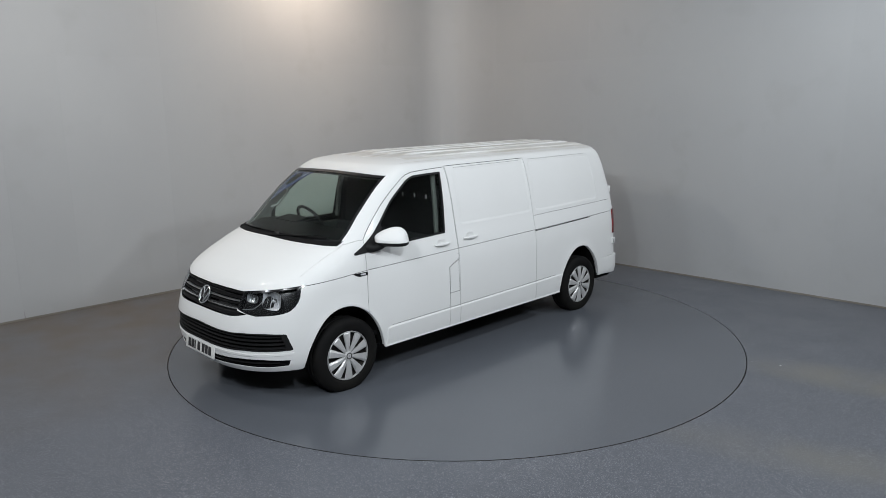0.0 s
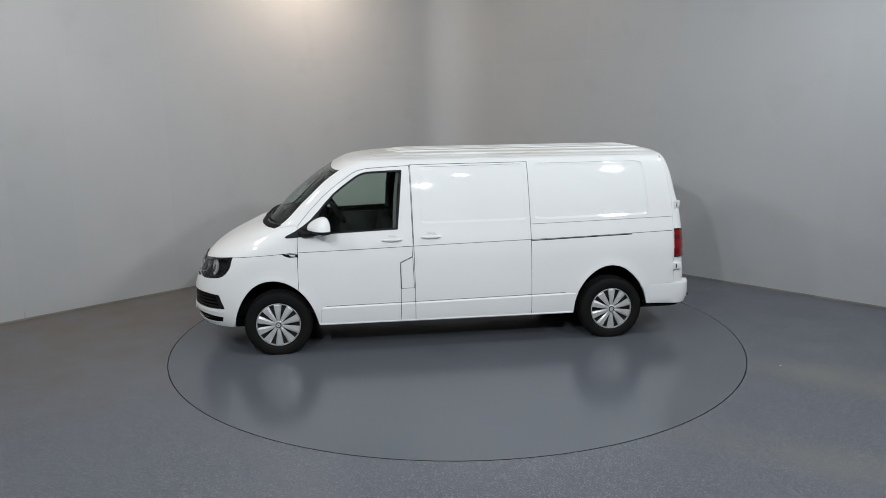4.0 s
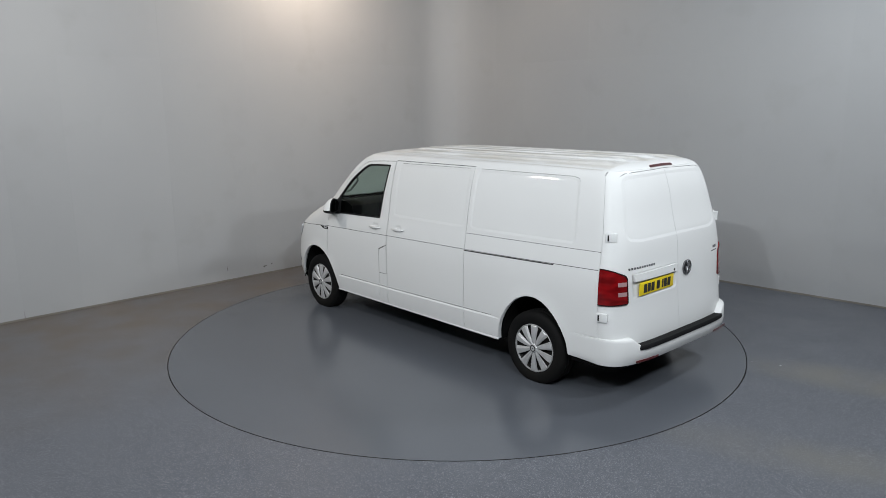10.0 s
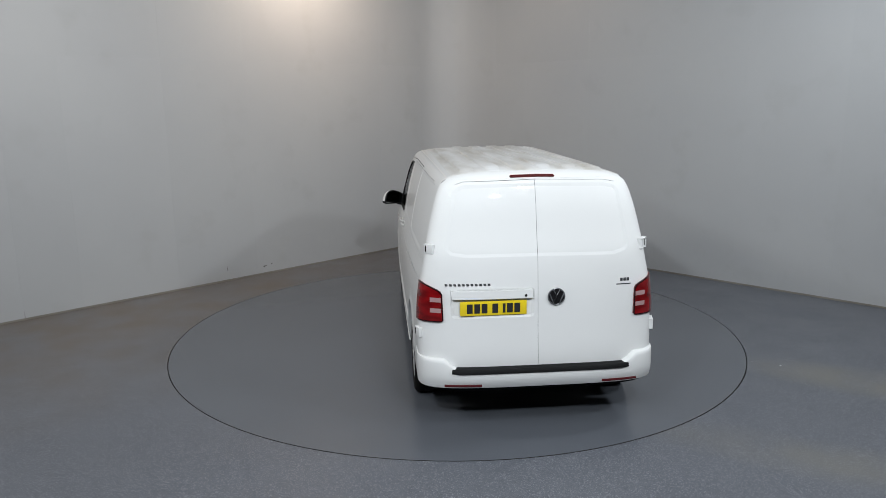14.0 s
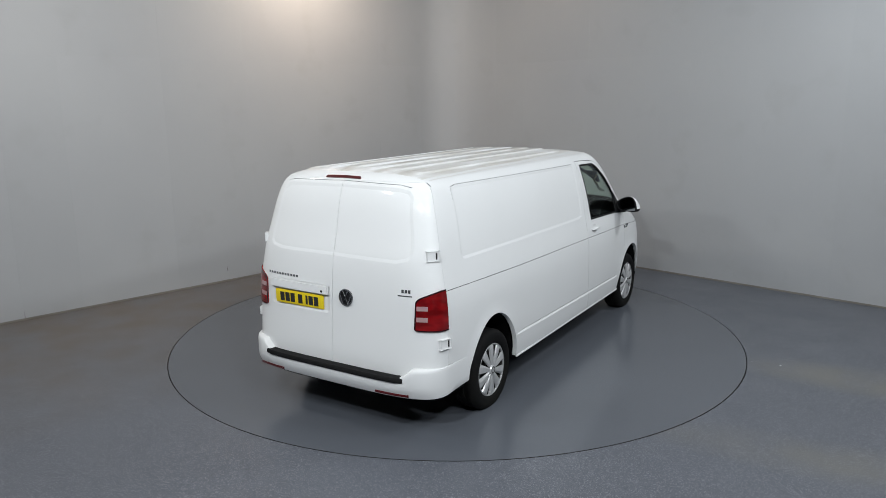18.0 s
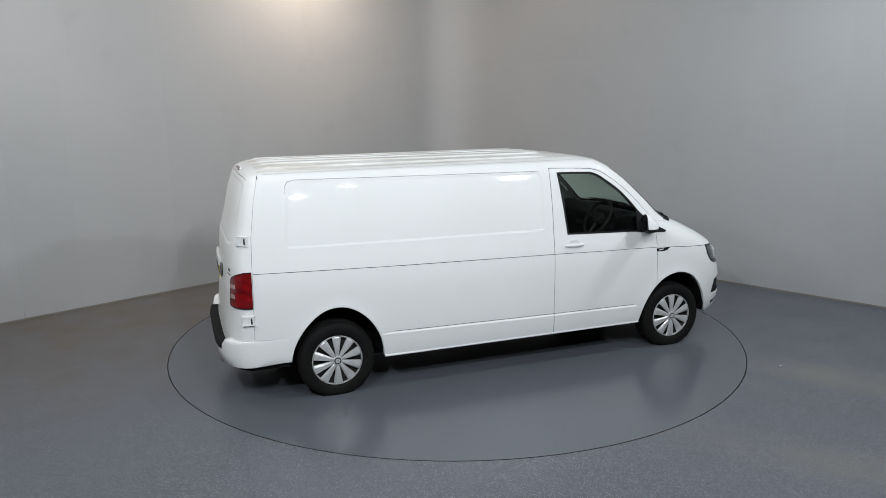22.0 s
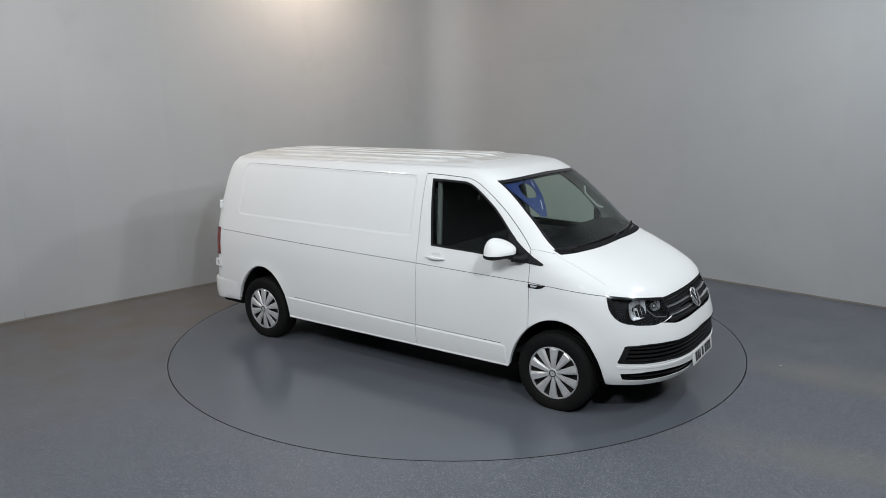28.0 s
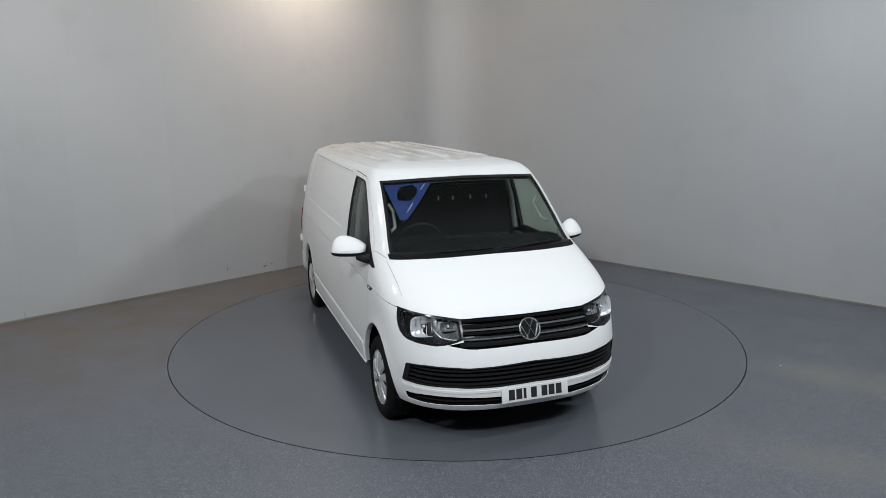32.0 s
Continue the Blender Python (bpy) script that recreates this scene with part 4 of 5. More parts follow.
def headlight(side):
    poly = LAMP if side > 0 else mirror(LAMP)
    s = side

    def sp(ps):
        return [(s * y, z) for y, z in ps]
    lens = patch("headlight", poly, "F", LENS, van, "clear headlight over a black housing with chrome reflectors", 0.0, 0.004)
    lens.visible_shadow = False
    patch("housing", shrink(poly, -0.004), "F", LAMPGREY, lens, "dark grey lamp housing", -0.060, 0.004)
    bm = sheet("F", poly)
    keep(bm, poly, "F")
    drop(bm, shrink(poly, 0.016), "F")
    lift(bm, -0.002)
    panel("bezel", bm, BLACKGLOSS, lens, "black lamp rim", 0.05)
    # two chrome bowls: the larger one outboard
    for cy, cz, w, h, lab in ((0.737, 0.893, 0.096, 0.076, "chrome main reflector"), (0.575, 0.902, 0.064, 0.034, "grey inner reflector")):
        x = ray_x(s * cy, cz, True)
        n = skin_normal(Vector((x, s * cy, cz)))
        aim = (n + Vector((1.2, 0, 0))).normalized()
        m = Matrix.Translation(Vector((x, s * cy, cz)) - n * 0.022) @ aim.to_track_quat("Z", "Y").to_matrix().to_4x4()
        bm = bmesh.new()
        rows = []
        for k, (rr, d) in enumerate(((1.0, 0.0), (0.93, -0.012), (0.75, -0.026), (0.5, -0.036), (0.22, -0.040))):
            rows.append([bm.verts.new(m @ Vector((w * rr * math.copysign(abs(math.cos(a)) ** 0.55, math.cos(a)), h * rr * math.copysign(abs(math.sin(a)) ** 0.55, math.sin(a)), d)))
                         for a in [2 * math.pi * q / 16 for q in range(16)]])
        for a, b in zip(rows, rows[1:]):
            for q in range(16):
                bm.faces.new((a[q], a[(q + 1) % 16], b[(q + 1) % 16], b[q]))
        bowl = shape("reflector", bm, LAMPCHROME if cy > 0.7 else SATIN, lens, lab, smooth=False)
        bm = bmesh.new()
        bmesh.ops.create_uvsphere(bm, u_segments=14, v_segments=8, radius=0.013 if cy > 0.7 else 0.010, matrix=m @ Matrix.Translation((0, 0, -0.022)))
        shape("bulb", bm, LAMPGLASS, bowl, "bulb cap")
        for q in (-0.6, -0.2, 0.2, 0.6):
            a = m @ Vector((w * q, h * 0.85, -0.008))
            b = m @ Vector((w * q, -h * 0.85, -0.008))
            shape("facet", tube([a, (a + b) / 2 + aim * -0.016, b], 0.003, 5), LAMPCHROME if cy > 0.7 else CHROMEDARK, bowl)
    path = []
    for y, z in ((0.492, 0.811), (0.58, 0.818), (0.635, 0.828), (0.665, 0.860), (0.68, 0.885)):
        p = Vector((ray_x(s * y, z, True), s * y, z))
        path.append(p - skin_normal(p) * 0.012)
    shape("trim_strip", tube(path, 0.0042, 6), SATIN, lens, "bright strip along the lamp's foot")
    # a row of bright facets under the upper edge
    for y, z in ((0.83, 0.975), (0.78, 0.968), (0.74, 0.960), (0.70, 0.955), (0.66, 0.950), (0.60, 0.944), (0.56, 0.938)):
        p = Vector((ray_x(s * y, z, True), s * y, z))
        p -= skin_normal(p) * 0.012
        bm = box(-0.004, 0.004, -0.011, 0.011, -0.004, 0.004, Matrix.Translation(p))
        shape("facet", bm, CHROME, lens, "", 0.002, 1)
    return lens


headlight(1)
headlight(-1)


def plate(at, width, height, mat, label, tilt, out):
    m = Matrix.Translation(at) @ pose(0, 0, 0, 0, tilt, 0)
    base = shape("number_plate", box(-0.006, 0.006, -width / 2, width / 2, -height / 2, height / 2, m), mat, van, label, 0.004, 2)
    # characters stand as plain bars
    cw, gap_ = width * 0.086, width * 0.024
    y = -(7 * cw + 6 * gap_ + width * 0.05) / 2
    for k in range(7):
        y0 = y + k * (cw + gap_) + (width * 0.05 if k > 3 else 0)
        shape("plate_bar", box(out * 0.005, out * 0.0085, y0, y0 + cw * (0.45 if k == 2 else 1.0), -height * 0.33, height * 0.33, m), INK, base, smooth=False)
    return base


plate(Vector((2.602, 0.008, 0.408)), 0.52, 0.112, PLATE_WHITE, "white front number plate with dark characters", -8, 1)


def mirror_unit(side):
    """Door mirror: a white cap over a black foot on a stout black arm."""
    c = (1.272, 1.008, 1.283) if side > 0 else (1.298, 1.042, 1.283)
    # the shell is turned a little towards the driver
    if side < 0:
        swing = Matrix.Translation((c[0], -c[1], c[2])) @ Matrix.Rotation(radians(-22), 4, "Z") @ Matrix.Translation((-c[0], c[1], -c[2]))
    else:
        swing = Matrix.Translation(c) @ Matrix.Rotation(radians(34), 4, "Z") @ Matrix.Translation((-c[0], -c[1], -c[2]))

    w, hi, lo = (0.150, 0.122, 0.066) if side > 0 else (0.142, 0.122, 0.066)

    def rim(scale, depth):
        """One ring of the shell: outboard across, up, and forward by depth."""
        out = []
        for k in range(40):
            a = 2 * math.pi * k / 40
            ca, sa = math.cos(a), math.sin(a)
            u = math.copysign(abs(ca) ** (0.80 if sa > 0 else 0.5), ca)
            v = math.copysign(abs(sa) ** (0.72 if sa > 0 else 0.5), sa)
            if v > 0:
                v *= 1 - 0.62 * ((1 - u) / 2) ** 1.4
            zz = (hi if v > 0 else lo) * v * scale
            out.append(swing @ Vector((c[0] - 0.028 + depth * (1 - 0.55 * max(zz, 0) / hi) - 0.12 * zz, side * (c[1] + w * u * scale - 0.18 * zz), c[2] + zz)))
        return out
    cap_bm = bmesh.new()
    rings = [rim(0.985, -0.022)] + [rim(max(math.cos(p), 0.0) ** 0.7 + 0.0005, 0.098 * math.sin(p)) for p in [math.pi / 2 * i / 12 for i in range(13)]]
    rings = [[cap_bm.verts.new(v) for v in ring_] for ring_ in rings]
    for a, b in zip(rings, rings[1:]):
        for k in range(40):
            cap_bm.faces.new((a[k], a[(k + 1) % 40], b[(k + 1) % 40], b[k]))
    cap_bm.faces.new(rings[-1])
    # the white cap ends above the black foot
    foot_bm = cap_bm.copy()
    for bm, upper in ((cap_bm, True), (foot_bm, False)):
        bmesh.ops.bisect_plane(bm, geom=bm.verts[:] + bm.edges[:] + bm.faces[:], plane_co=(0, 0, c[2] - 0.024), plane_no=(0, 0, 1), clear_inner=upper, clear_outer=not upper)
    cap = shape("door_mirror", cap_bm, PAINT, van, "white-capped door mirror with a black foot")
    shape("mirror_foot", foot_bm, BLACK, cap, "black lower mirror shell")
    bm = bmesh.new()
    rr = [[bm.verts.new(v) for v in rim(*q)] for q in ((1.0, -0.020), (0.985, -0.030), (0.88, -0.030), (0.86, -0.020))]
    for a, b in zip(rr, rr[1:]):
        for k in range(40):
            bm.faces.new((a[k], a[(k + 1) % 40], b[(k + 1) % 40], b[k]))
    shape("mirror_rim", bm, BLACK, cap, "black mirror rim")
    bm = bmesh.new()
    bm.faces.new([bm.verts.new(v) for v in rim(0.865, -0.022)])
    shape("mirror_glass", bm, MIRRORGLASS, cap, "mirror glass")
    arm = tube([(1.42, side * 0.885, 1.215), (1.40, side * 0.935, 1.210), (c[0] + 0.05, side * (c[1] - 0.07), 1.222)], [0.050, 0.030, 0.030], 10)
    shape("mirror_arm", arm, BLACK, cap, "black mirror arm")
    return cap


mirror_unit(1)
mirror_unit(-1)
for s, v in ((1, "L"), (-1, "R")):
    badge = patch("side_badge", [(1.475, 1.018), (1.60, 1.020), (1.632, 1.022), (1.60, 0.999), (1.562, 0.987), (1.475, 0.990)], v, BLACKGLOSS, van, "dark side repeater badge with a bright inlay", 0.003, 0.008)
    patch("inlay", [(1.500, 1.011), (1.560, 1.012), (1.542, 0.998), (1.500, 0.997)], v, SILVER, badge, "", 0.0055, 0.004)


# ------------------------------------------------------------------ tail
for s in (1, -1):
    tl = [(s * y, z) for y, z in ((0.728, 1.046), (0.740, 1.068), (0.765, 1.084), (0.872, 1.130), (0.96, 1.140), (0.96, 0.836), (0.735, 0.838), (0.722, 0.850))]
    lim = [([(-2.364, 0.7), (-2.356, 1.2), (-3, 1.2), (-3, 0.7)], "S")]
    light = patch("tail_light", tl, "B", REDLENS, van, "red wraparound tail light with two pale fields", 0.010, 0.018, lim)
    bm = sheet("B", tl)
    keep(bm, tl, "B")
    keep(bm, *lim[0])
    drop(bm, [(s * y, z) for y, z in ((0.736, 1.040), (0.748, 1.060), (0.770, 1.075), (0.872, 1.121), (0.98, 1.133), (0.98, 0.844), (0.732, 0.846))], "B")
    lift(bm, 0.0125)
    panel("rim", bm, LENSRIM, light, "dark red rim", 0.004)
    for z0, z1 in ((0.985, 1.022), (0.905, 0.942)):
        patch("pale_field", [(s * 0.738, z0 + 0.002), (s * 0.815, z0 + 0.004), (s * 0.815, z1), (s * 0.738, z1 - 0.002)], "B", PALELENS, light, "pale reversing lens", 0.0125, 0.004)
    # door hinges on the corner posts
    for z in (1.372, 0.738):
        p = SKIN_TREE.ray_cast(Vector((-2.40, s * 2, z)), Vector((0, -s, 0)))[0]
        n = skin_normal(p)
        m = Matrix.Translation(p + n * 0.006) @ Matrix(((n.y * s, n.x, 0, 0), (-n.x * s, n.y, 0, 0), (0, 0, 1, 0), (0, 0, 0, 1)))
        hinge = shape("hinge", box(-0.048, 0.045, -0.020, 0.010, -0.036, 0.036, m), PAINT, van, "white rear door hinge", 0.006, 2)
        shape("hinge_slot", box(0.018, 0.030, 0.006, 0.0125, -0.024, 0.024, m), DARK, hinge, smooth=False)

grip = patch("grip_strip", [(0.665, 1.070), (0.06, 1.073), (0.055, 1.010), (0.655, 1.010)], "B", PAINT, tail_doors[1], "white handle strip over the plate", 0.022, 0.022)
patch("latch_button", ring_poly(0.11, 1.030, 0.010, 0.010, 10), "B", DARK, grip, "", 0.024, 0.006)
rear_x = ray_x(0.352, 0.94, False)
rp = plate(Vector((rear_x - 0.004, 0.352, 0.940)), 0.50, 0.108, PLATE_YELLOW, "yellow rear number plate with dark characters", -1, -1)
rp.parent = van
rear_emblem_at = Vector((ray_x(-0.122, 1.012, False) - 0.004, -0.122, 1.012))
emblem(rear_emblem_at, Vector((-1, 0, 0.02)).normalized(), 0.066, van, CHROMEDARK)
for k in range(11):
    y = 0.709 - 0.0316 * k
    patch("name_badge", [(y, 1.124), (y - 0.019, 1.124), (y - 0.021, 1.107), (y - 0.002, 1.107)], "B", CHROMEDARK, tail_doors[1], "", 0.002, 0.004)
for k in range(3):
    patch("model_badge", [(-0.615 - 0.026 * k, 1.130), (-0.634 - 0.026 * k, 1.130), (-0.634 - 0.026 * k, 1.106), (-0.615 - 0.026 * k, 1.106)], "B", CHROMEDARK, tail_doors[-1], "", 0.002, 0.004)
patch("model_badge", [(-0.585, 1.088), (-0.700, 1.088), (-0.700, 1.080), (-0.585, 1.080)], "B", CHROMEDARK, tail_doors[-1], "", 0.002, 0.004)
brk = [(0.195, 1.882), (0.20, 1.892), (0.19, 1.902), (0.0, 1.906), (-0.13, 1.902), (-0.14, 1.892), (-0.135, 1.882), (0.0, 1.885)]
brk = [(y, 1.890 + (z - 1.893) * 0.75) for y, z in brk]
patch("brake_light", brk, "B", REDDEEP, van, "slim red high-level brake light", 0.007, 0.016)


def rear_bumper():
    bm = bmesh.new()
    half = [p for p in outline(0.50) if p[0] < -2.07]
    half[0] = (-2.02, half[0][1])
    path = half + [(x, -y) for x, y in half[-2::-1]]
    rings = []
    for i, (x, y) in enumerate(path):
        a, b = Vector(path[max(i - 1, 0)]), Vector(path[min(i + 1, len(path) - 1)])
        d = (b - a).normalized()
        n = Vector((d.y, -d.x))
        if n.dot(Vector((x + 1.0, y))) < 0:
            n = -n
        f = min(max((-2.10 - x) / 0.34, 0), 1)
        f = f * f * (3 - 2 * f)
        k = 0.004 + 0.071 * f * (1 - 0.85 * abs(n.y))
        g = min(max((abs(y) - 0.655) / 0.05, 0), 1)
        top = 0.489 + 0.062 * g + 0.012 * g * min(max((-x - 2.10) / 0.3, 0), 1)
        bot = 0.352 - 0.016 * f
        prof = [(-0.03, bot + 0.004), (0.0, bot), (k * 0.55, bot + 0.006), (k * 0.93, bot + 0.055), (k, bot + 0.10), (k * 0.96, top - 0.024), (k * 0.86, top - 0.006), (k * 0.7, top), (-0.012, top + 0.002), (-0.03, top - 0.01)]
        rings.append([bm.verts.new((x + n.x * o, y + n.y * o, z)) for o, z in prof])
    for a, b in zip(rings, rings[1:]):
        for k in range(len(a) - 1):
            bm.faces.new((a[k], a[k + 1], b[k + 1], b[k]))
    bmesh.ops.recalc_face_normals(bm, faces=bm.faces)
    drop(bm, ARCH_R, "S")
    return shape("rear_bumper", bm, PAINT, van, "white rear bumper with a black tread pad")


bumper = rear_bumper()
bm = bmesh.new()
rows = []
for i in range(25):
    y = -0.672 + 1.344 * i / 24
    x = ray_x(y, 0.50, False)
    e = 0.012 if i in (0, 24) else 0.0
    rows.append([bm.verts.new(p) for p in ((x - 0.004, y, 0.487), (x - 0.004, y, 0.4955), (x - 0.070 + e, y, 0.4955), (x - 0.079 + e, y, 0.487), (x - 0.083 + e, y, 0.466), (x - 0.078 + e, y, 0.462))])
for a, b in zip(rows, rows[1:]):
    for k in range(5):
        bm.faces.new((a[k], a[k + 1], b[k + 1], b[k]))
bm.faces.new(rows[0][::-1])
bm.faces.new(rows[-1])
pad = shape("tread_pad", bm, SCUTTLE, bumper, "black ribbed tread pad")
for s in (1, -1):
    bm = bmesh.new()
    rows = []
    for i in range(9):
        y = s * (0.455 + 0.275 * i / 8)
        x = ray_x(y, 0.50, False) - 0.0805
        rows.append([bm.verts.new((x - 0.004, y, 0.382)), bm.verts.new((x, y, 0.386)), bm.verts.new((x - 0.0, y, 0.366)), bm.verts.new((x - 0.004, y, 0.369))])
    for a, b in zip(rows, rows[1:]):
        for k in range(4):
            bm.faces.new((a[k], a[(k + 1) % 4], b[(k + 1) % 4], b[k]))
    shape("reflector", bm, REDDEEP, bumper, "red strip reflector", smooth=False)


# ------------------------------------------------------------------ roof
def roof_z(x, y):
    return SKIN_TREE.ray_cast(Vector((x, y, 4)), Vector((0, 0, -1)))[0].z


patch("roof_skin", [(0.70, -0.60), (0.78, 0.0), (0.70, 0.60), (-2.24, 0.63), (-2.24, -0.63)], "T", ROOFPAINT, van, "white roof sheet with brown dust and water stains", 0.0012, 0.003)
for y in (-0.50, -0.30, -0.10, 0.10, 0.30, 0.50):
    x0, x1 = 0.62 - 0.35 * abs(y), -2.20
    bm = bmesh.new()
    rows = []
    n = 40
    for i in range(n + 1):
        x = x0 + (x1 - x0) * i / n
        e = 1.0 if 0 < i < n else 0.0
        rows.append([bm.verts.new((x, y + o, roof_z(x, y + o) + h * e - 0.001)) for o, h in ((-0.058, 0), (-0.046, 0.015), (0.046, 0.015), (0.058, 0))])
    for a, b in zip(rows, rows[1:]):
        for k in range(3):
            bm.faces.new((a[k], b[k], b[k + 1], a[k + 1]))
    shape("roof_rib", bm, ROOFPAINT, van, "")
for s in (1, -1):
    bm = bmesh.new()
    rows = []
    for i in range(41):
        x = 0.85 - 3.05 * i / 40
        rows.append([bm.verts.new((x, s * (0.665 + o), roof_z(x, s * (0.665 + o)) + 0.0025)) for o in (-0.005, 0.005)])
    for a, b in zip(rows, rows[1:]):
        bm.faces.new((a[0], b[0], b[1], a[1]))
    shape("roof_seam", bm, SEAM, van, "grey sealed roof seam")
    # the dark notch where the roof seam meets the tail
    path = [SKIN_TREE.ray_cast(Vector((-2.246, s * 2, z)), Vector((0, -s, 0)))[0] for z in (1.845, 1.858, 1.870)]
    shape("roof_notch", tube(path, 0.003, 6), DARK, van, "dark notch at the roof's rear corner")


# ------------------------------------------------------------------ wheels, arches and underside
def arch_trim(poly, side):
    bm = bmesh.new()
    rows = []
    cx = 1.7 if poly[0][0] > 0 else -1.7
    for x, z in poly:
        if z < (0.352 if x < -1.7 else 0.298):
            continue
        d = Vector((x - cx, 0, z - 0.3)).normalized()
        e = min(max((z - 0.30) / 0.22, 0), 1)
        e = e * e * (3 - 2 * e)
        row = []
        for o, h in ((0.125, -0.0005), (0.100, 0.0003), (0.075, 0.0014), (0.050, 0.0034), (0.028, 0.0062), (0.012, 0.0088), (0.003, 0.0086), (0.0, 0.005), (0.0, -0.03)):
            hit = SKIN_TREE.ray_cast(Vector((x + d.x * o, side * 2, max(z + d.z * o, 0.30))), Vector((0, -side, 0)))[0]
            y = abs(hit.y) if hit else 0.9
            row.append(bm.verts.new((x + d.x * o, side * (y + (h * e if h > 0 else h)), z + d.z * o)))
        rows.append(row)
    for a, b in zip(rows, rows[1:]):
        for k in range(8):
            bm.faces.new((a[k], a[k + 1], b[k + 1], b[k]))
    if cx > 0:
        bm.normal_update()
        groove(bm, [(1.485, 0.55), (1.485, 0.90)], "L" if side > 0 else "R", 0.005)
    shape("arch_lip", bm, PAINT, van, "")
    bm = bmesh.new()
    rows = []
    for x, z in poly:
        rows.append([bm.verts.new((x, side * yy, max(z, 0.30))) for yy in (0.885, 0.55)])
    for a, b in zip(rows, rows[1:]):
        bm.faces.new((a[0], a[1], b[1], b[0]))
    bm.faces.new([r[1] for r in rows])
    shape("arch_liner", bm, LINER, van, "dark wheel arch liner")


for s in (1, -1):
    arch_trim(ARCH_F, s)
    arch_trim(ARCH_R, s)

for s in (1, -1):
    shape("sill_trim", tube([(x, s * (HW(0.30) + 0.006), 0.300) for x in (-1.285, -0.5, 0.4, 1.295)], 0.010, 8), PAINT, van, "rounded white sill edge")

HUB_Z, TYRE_R = 0.310, 0.331


def wheel(x, side):
    w = new("wheel")
    w.parent = van
    w["label"] = "steel wheel with a black tyre and a silver ten-spoke cover"
    w.matrix_basis = pose(x, side * 0.818, HUB_Z, 0, 0, 0 if side > 0 else 180)
    prof = [(0.214, 0.082), (0.222, 0.094), (0.245, 0.101), (0.275, 0.103), (0.300, 0.098), (0.318, 0.086), (0.328, 0.070), (0.331, 0.052)]
    for k, yy in enumerate((0.045, 0.041, 0.012, 0.008, -0.008, -0.012, -0.041, -0.045)):
        prof.append((0.331 if k % 4 in (0, 3) else 0.323, yy))
    prof += [(0.331, -0.052), (0.328, -0.070), (0.318, -0.086), (0.30, -0.098), (0.275, -0.103), (0.245, -0.101), (0.222, -0.094), (0.214, -0.082)]
    bm = lathe(prof, 64)
    for v in bm.verts:
        if v.co.z < -HUB_Z + 0.001:
            v.co.y *= 1.0 + 0.15 * min(1, (-HUB_Z - v.co.z) / 0.02)
            v.co.z = -HUB_Z + 0.001
    shape("tyre", bm, RUBBER, w, "black road tyre with worn tread")
    bm = lathe([(0.216, 0.086), (0.210, 0.088), (0.204, 0.080), (0.200, 0.050), (0.10, 0.045), (0.03, 0.045)], 48)
    shape("rim", bm, DARKSTEEL, w, "dark steel rim")
    bm = lathe([(0.2165, 0.084), (0.217, 0.090), (0.213, 0.0935), (0.208, 0.0925), (0.205, 0.088), (0.204, 0.080)], 60)
    cover = shape("wheel_cover", bm, COVEREDGE, w, "silver plastic wheel cover with ten broad spokes")
    for k in range(10):
        a = 2 * math.pi * (k + 0.5) / 10
        bm = bmesh.new()
        rows = []
        for r, wd, yy in ((0.032, 0.0120, 0.092), (0.06, 0.0175, 0.098), (0.10, 0.0235, 0.100), (0.15, 0.0320, 0.098), (0.198, 0.0395, 0.094), (0.207, 0.0405, 0.088)):
            row = []
            for o, dy in ((-1.0, -0.014), (-0.90, -0.0015), (-0.25, 0.0012), (0.45, 0.0018), (0.90, -0.0075), (1.0, -0.014)):
                row.append(bm.verts.new((r * math.cos(a) - o * wd * math.sin(a), yy + dy, r * math.sin(a) + o * wd * math.cos(a))))
            rows.append(row)
        for p, q in zip(rows, rows[1:]):
            for j in range(5):
                bm.faces.new((p[j], p[j + 1], q[j + 1], q[j]))
        shape("spoke", bm, COVERSILVER, cover, smooth=False)
    bm = lathe([(0.040, 0.088), (0.040, 0.100), (0.036, 0.105), (0.026, 0.106), (0.004, 0.1065)], 24)
    hub = shape("hub_cap", bm, COVERSILVER, cover, "round hub cap")
    bm = lathe([(0.030, 0.1055), (0.029, 0.1075), (0.022, 0.1078), (0.021, 0.106)], 24)
    shape("hub_ring", bm, DARKSTEEL, hub)
    return w


for x in (1.7, -1.7):
    for s in (1, -1):
        wheel(x, s)

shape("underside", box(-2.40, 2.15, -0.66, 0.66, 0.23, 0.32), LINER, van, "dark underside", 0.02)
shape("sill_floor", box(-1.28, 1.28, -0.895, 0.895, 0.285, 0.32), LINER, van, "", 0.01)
# added closure, widened to keep light off the floor under the tail
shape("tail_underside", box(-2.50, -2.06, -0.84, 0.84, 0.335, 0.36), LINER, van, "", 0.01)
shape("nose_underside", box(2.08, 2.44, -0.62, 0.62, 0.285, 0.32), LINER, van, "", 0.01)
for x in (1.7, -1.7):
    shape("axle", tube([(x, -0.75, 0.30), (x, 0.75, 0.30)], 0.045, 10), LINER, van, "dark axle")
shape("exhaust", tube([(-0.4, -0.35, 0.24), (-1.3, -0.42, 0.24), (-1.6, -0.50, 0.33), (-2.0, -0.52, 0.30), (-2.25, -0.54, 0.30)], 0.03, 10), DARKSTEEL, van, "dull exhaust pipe")

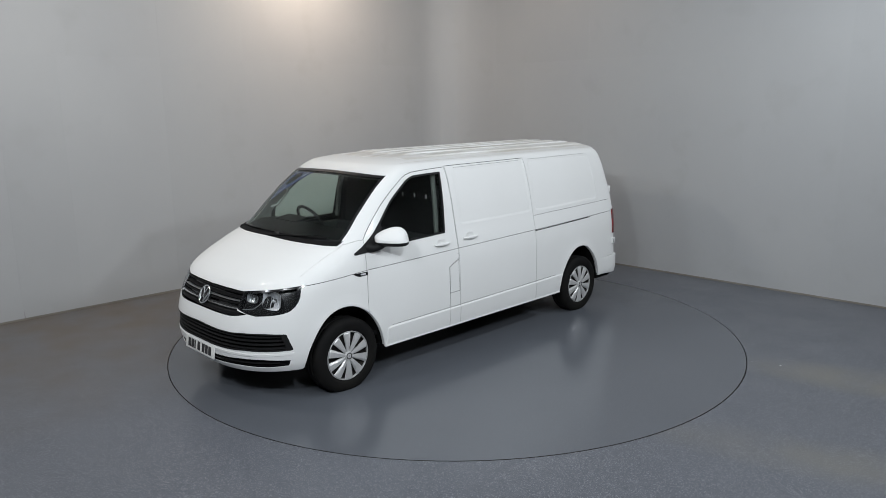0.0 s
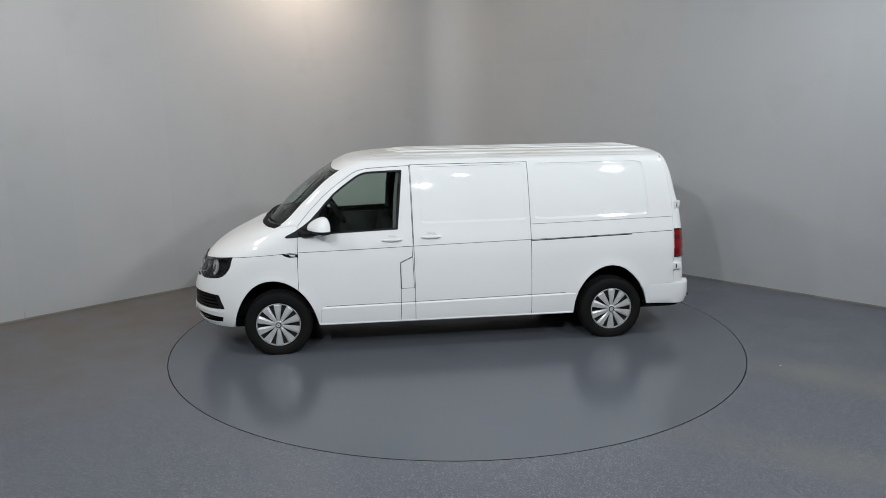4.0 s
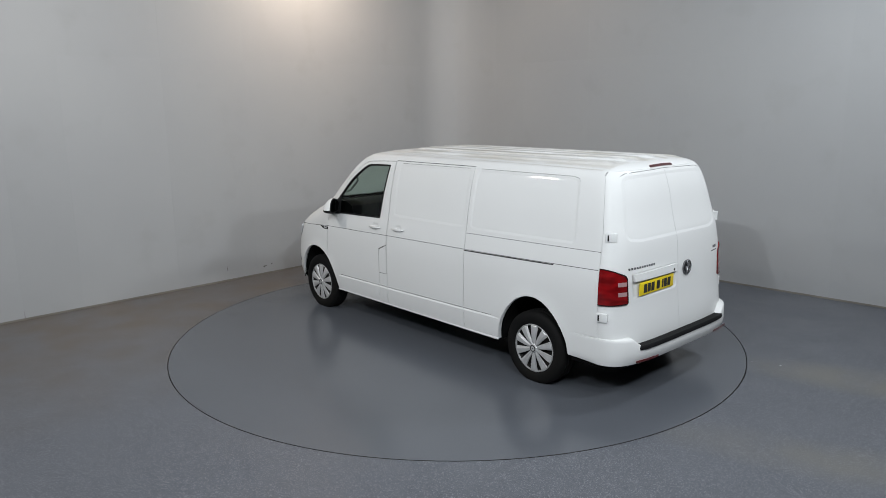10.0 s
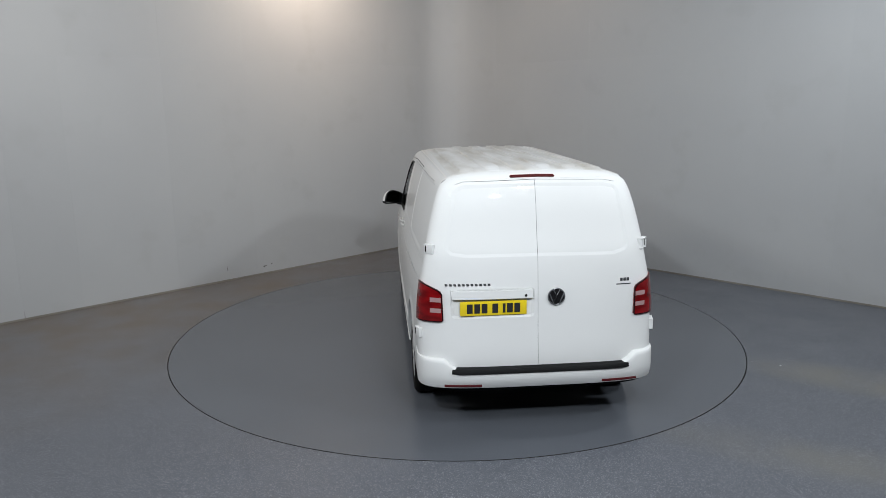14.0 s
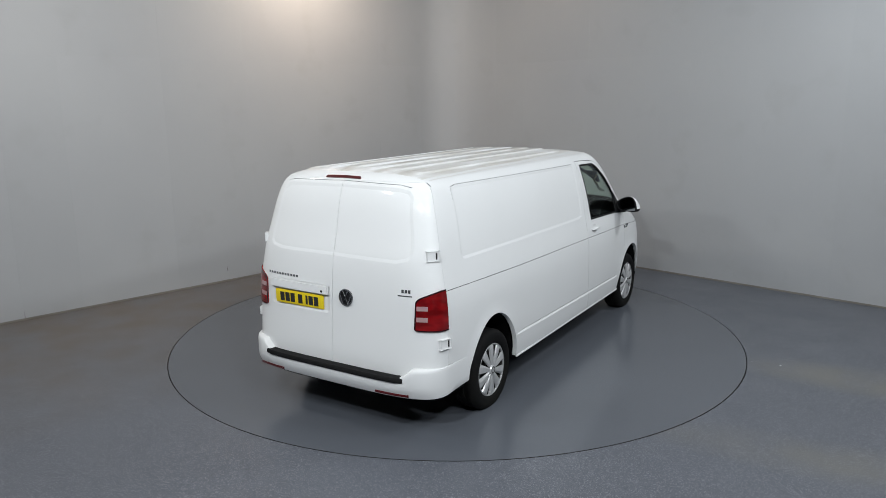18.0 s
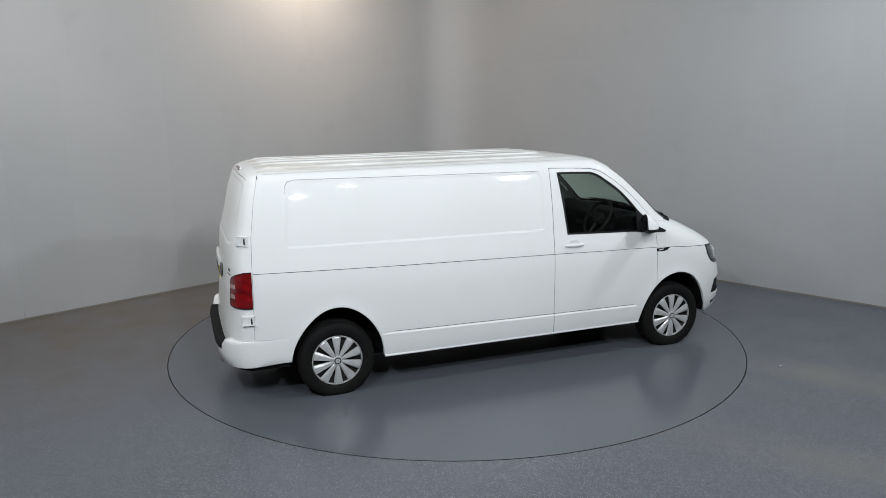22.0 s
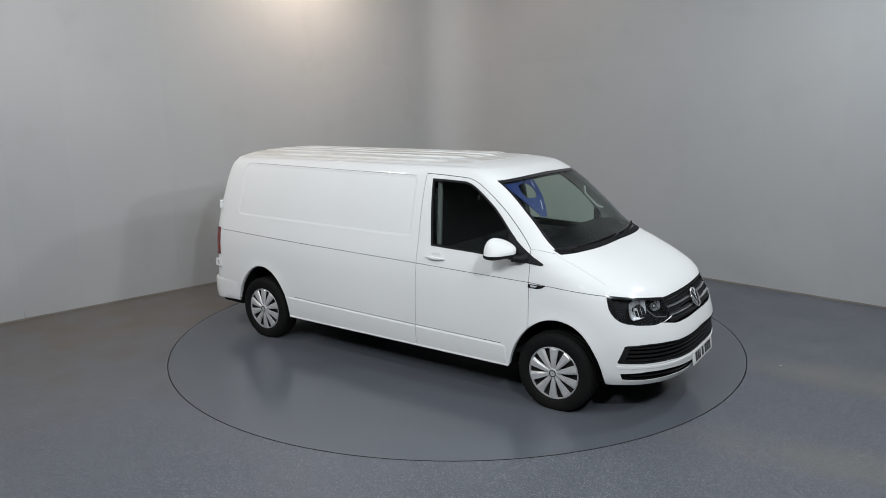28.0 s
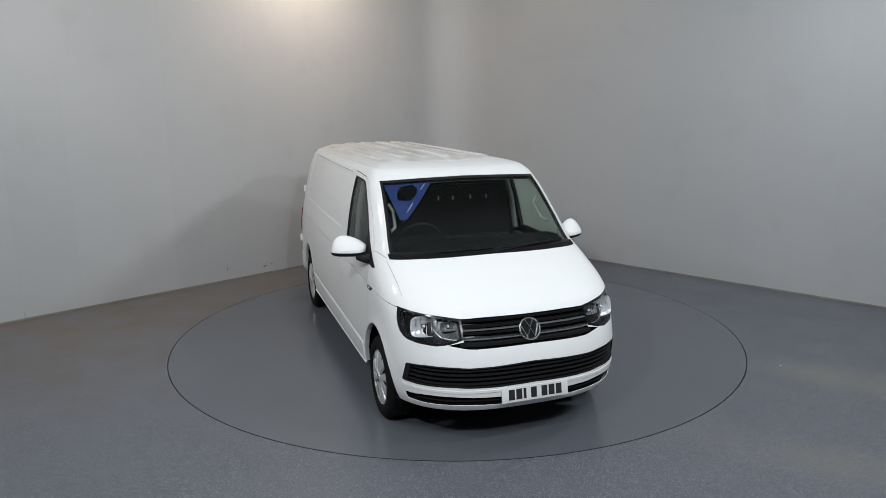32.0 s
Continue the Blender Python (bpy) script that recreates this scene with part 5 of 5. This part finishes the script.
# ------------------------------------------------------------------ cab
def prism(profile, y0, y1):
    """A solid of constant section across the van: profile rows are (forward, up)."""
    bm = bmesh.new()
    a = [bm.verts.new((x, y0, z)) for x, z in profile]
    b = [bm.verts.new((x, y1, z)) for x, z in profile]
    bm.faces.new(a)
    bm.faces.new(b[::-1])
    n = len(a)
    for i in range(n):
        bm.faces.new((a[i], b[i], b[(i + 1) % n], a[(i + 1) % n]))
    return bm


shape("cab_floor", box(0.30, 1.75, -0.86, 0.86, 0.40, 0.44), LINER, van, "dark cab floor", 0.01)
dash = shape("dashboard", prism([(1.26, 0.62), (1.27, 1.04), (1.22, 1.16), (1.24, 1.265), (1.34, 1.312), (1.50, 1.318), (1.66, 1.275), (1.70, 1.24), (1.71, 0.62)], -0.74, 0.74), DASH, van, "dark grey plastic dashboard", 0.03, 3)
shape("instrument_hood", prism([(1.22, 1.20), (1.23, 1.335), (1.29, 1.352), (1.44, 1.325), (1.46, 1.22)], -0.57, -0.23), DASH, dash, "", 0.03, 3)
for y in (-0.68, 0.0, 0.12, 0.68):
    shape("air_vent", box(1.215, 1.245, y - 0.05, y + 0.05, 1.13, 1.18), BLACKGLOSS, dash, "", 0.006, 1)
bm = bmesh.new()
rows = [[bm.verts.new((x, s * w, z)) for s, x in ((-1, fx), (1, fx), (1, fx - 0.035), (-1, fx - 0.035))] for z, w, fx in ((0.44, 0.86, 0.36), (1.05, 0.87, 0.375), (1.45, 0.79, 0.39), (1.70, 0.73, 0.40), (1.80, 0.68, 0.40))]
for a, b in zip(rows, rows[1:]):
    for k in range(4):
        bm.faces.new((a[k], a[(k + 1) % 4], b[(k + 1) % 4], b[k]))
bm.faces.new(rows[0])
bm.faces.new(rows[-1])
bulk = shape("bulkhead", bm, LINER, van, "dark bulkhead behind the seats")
for y in (0.037, 0.187, 0.366, 0.535):
    shape("bulkhead_hook", box(0.400, 0.414, y - 0.0035, y + 0.0035, 1.508, 1.548), PALE, bulk, "pale slot", 0.002, 1)


def seat(y, wide, x=0.72):
    m = new("cab_seat")
    m.parent = van
    m["label"] = "dark grey cloth cab seat"
    shape("cushion", box(x - 0.05, x + 0.46, y - wide / 2, y + wide / 2, 0.74, 0.90), CLOTH, m, "", 0.045, 3)
    back = box(-0.07, 0.07, -wide / 2, wide / 2, 0.0, 0.36, pose(x - 0.08, y, 0.84, 0, -14))
    shape("backrest", back, CLOTH, m, "", 0.05, 3)
    shape("seat_base", box(x - 0.02, x + 0.40, y - wide / 2 + 0.04, y + wide / 2 - 0.04, 0.44, 0.75), LINER, m, "", 0.02)
    return m


seat(-0.43, 0.50)
seat(0.28, 0.86)
wheel_c = Vector((1.13, -0.40, 1.27))
tilt = pose(*wheel_c, 0, -58, 0)
rim_pts = [tilt @ Vector((0.19 * math.cos(2 * math.pi * k / 36), 0.19 * math.sin(2 * math.pi * k / 36), 0)) for k in range(36)]
steer = shape("steering_wheel", tube(rim_pts, 0.016, 8, True), BLACK, van, "black steering wheel")
for a in (0, 180, 270):
    shape("spoke", tube([tilt @ Vector((0, 0, -0.02)), tilt @ Vector((0.185 * math.sin(radians(a)), 0.185 * math.cos(radians(a)), 0))], 0.016, 6), BLACK, steer)
bm = bmesh.new()
bmesh.ops.create_cone(bm, cap_ends=True, segments=20, radius1=0.07, radius2=0.06, depth=0.05, matrix=tilt @ Matrix.Translation((0, 0, -0.01)))
shape("horn_pad", bm, BLACK, steer, "", 0.012, 2)
shape("column", tube([tilt @ Vector((0, 0, -0.02)), tilt @ Vector((0, 0, -0.26))], 0.04, 10), BLACK, steer)
for s in (1, -1):
    # door cards, pillar trims, grab handles, belts and visors
    shape("door_card", prism([(0.45, 0.45), (0.48, 1.17), (1.30, 1.16), (1.44, 1.12), (1.44, 0.75), (1.30, 0.45)], s * 0.80, s * 0.845), DOORCARD, cab_doors[0 if s > 0 else 1], "dark grey plastic door card", 0.015)
    shape("pillar_trim", tube([(0.525, s * 0.80, 1.22), (0.51, s * 0.765, 1.50), (0.475, s * 0.70, 1.77)], 0.024, 8), TRIMDARK, van, "grey door pillar trim")
    shape("seat_belt", prism([(0.47, 0.95), (0.455, 1.66), (0.485, 1.66), (0.50, 0.95)], s * 0.765, s * 0.770), CLOTH, van, "dark seat belt")
    v = "L" if s > 0 else "R"
    inner = [(0.86, 1.80), (0.94, 1.727), (1.03, 1.664), (1.112, 1.600), (1.195, 1.515), (1.271, 1.428), (1.33, 1.367), (1.33, 1.24), (1.75, 1.24), (1.75, 1.84), (0.86, 1.84)]
    bm = sheet(v, inner)
    keep(bm, inner, v)
    drop(bm, shrink(WIND, 0.018), "F")
    lift(bm, -0.028)
    panel("pillar_trim", bm, GREYTRIM, van, "grey windscreen pillar trim", 0.004)
    shape("grab_handle", tube([(1.40, s * 0.705, 1.42), (1.36, s * 0.66, 1.44), (1.24, s * 0.64, 1.56), (1.22, s * 0.68, 1.62)], 0.013, 8), GREYTRIM, van, "grey grab handle")
    shape("sun_visor", box(-0.085, 0.085, -0.20, 0.20, -0.010, 0.010, pose(0.985, s * 0.36, 1.80, 0, 14)), GREYTRIM, van, "folded sun visor", 0.008, 2)
shape("headlining", prism([(0.38, 1.80), (1.02, 1.81), (1.02, 1.83), (0.38, 1.83)], -0.66, 0.66), GREYTRIM, van, "pale grey headlining", 0.005)

# a blue card hangs behind the windscreen's upper corner, with a cut-out
CARD = [(-0.690, 1.785), (-0.285, 1.797), (-0.600, 1.530), (-0.645, 1.530)]
bm = sheet("F", CARD)
keep(bm, CARD, "F")
drop(bm, [(-0.618, 1.668), (-0.605, 1.722), (-0.560, 1.765), (-0.45, 1.784), (-0.425, 1.755), (-0.455, 1.705), (-0.52, 1.668)], "F")
lift(bm, -0.022)
card = panel("hanging_card", bm, BLUECARD, van, "blue triangular card with a dark cut-out behind the windscreen", 0.004)
for a, b in (((-0.575, 1.585), (-0.505, 1.648)), ((-0.40, 1.745), (-0.345, 1.785))):
    q = strips([a, b], 0.004)[0]
    patch("card_print", q, "F", PALE, card, "", -0.0195, 0.003)


# ------------------------------------------------------------------ what moves
def motions():
    walk(turntable, [(t, pose(0, 0, 0, 0, 0, a)) for t, a in TURN])
    walk(van, [(t, pose(0, 0, 0, 0, 0, a) @ pose(OFF[0], OFF[1], 0)) for t, a in TURN])


motions()
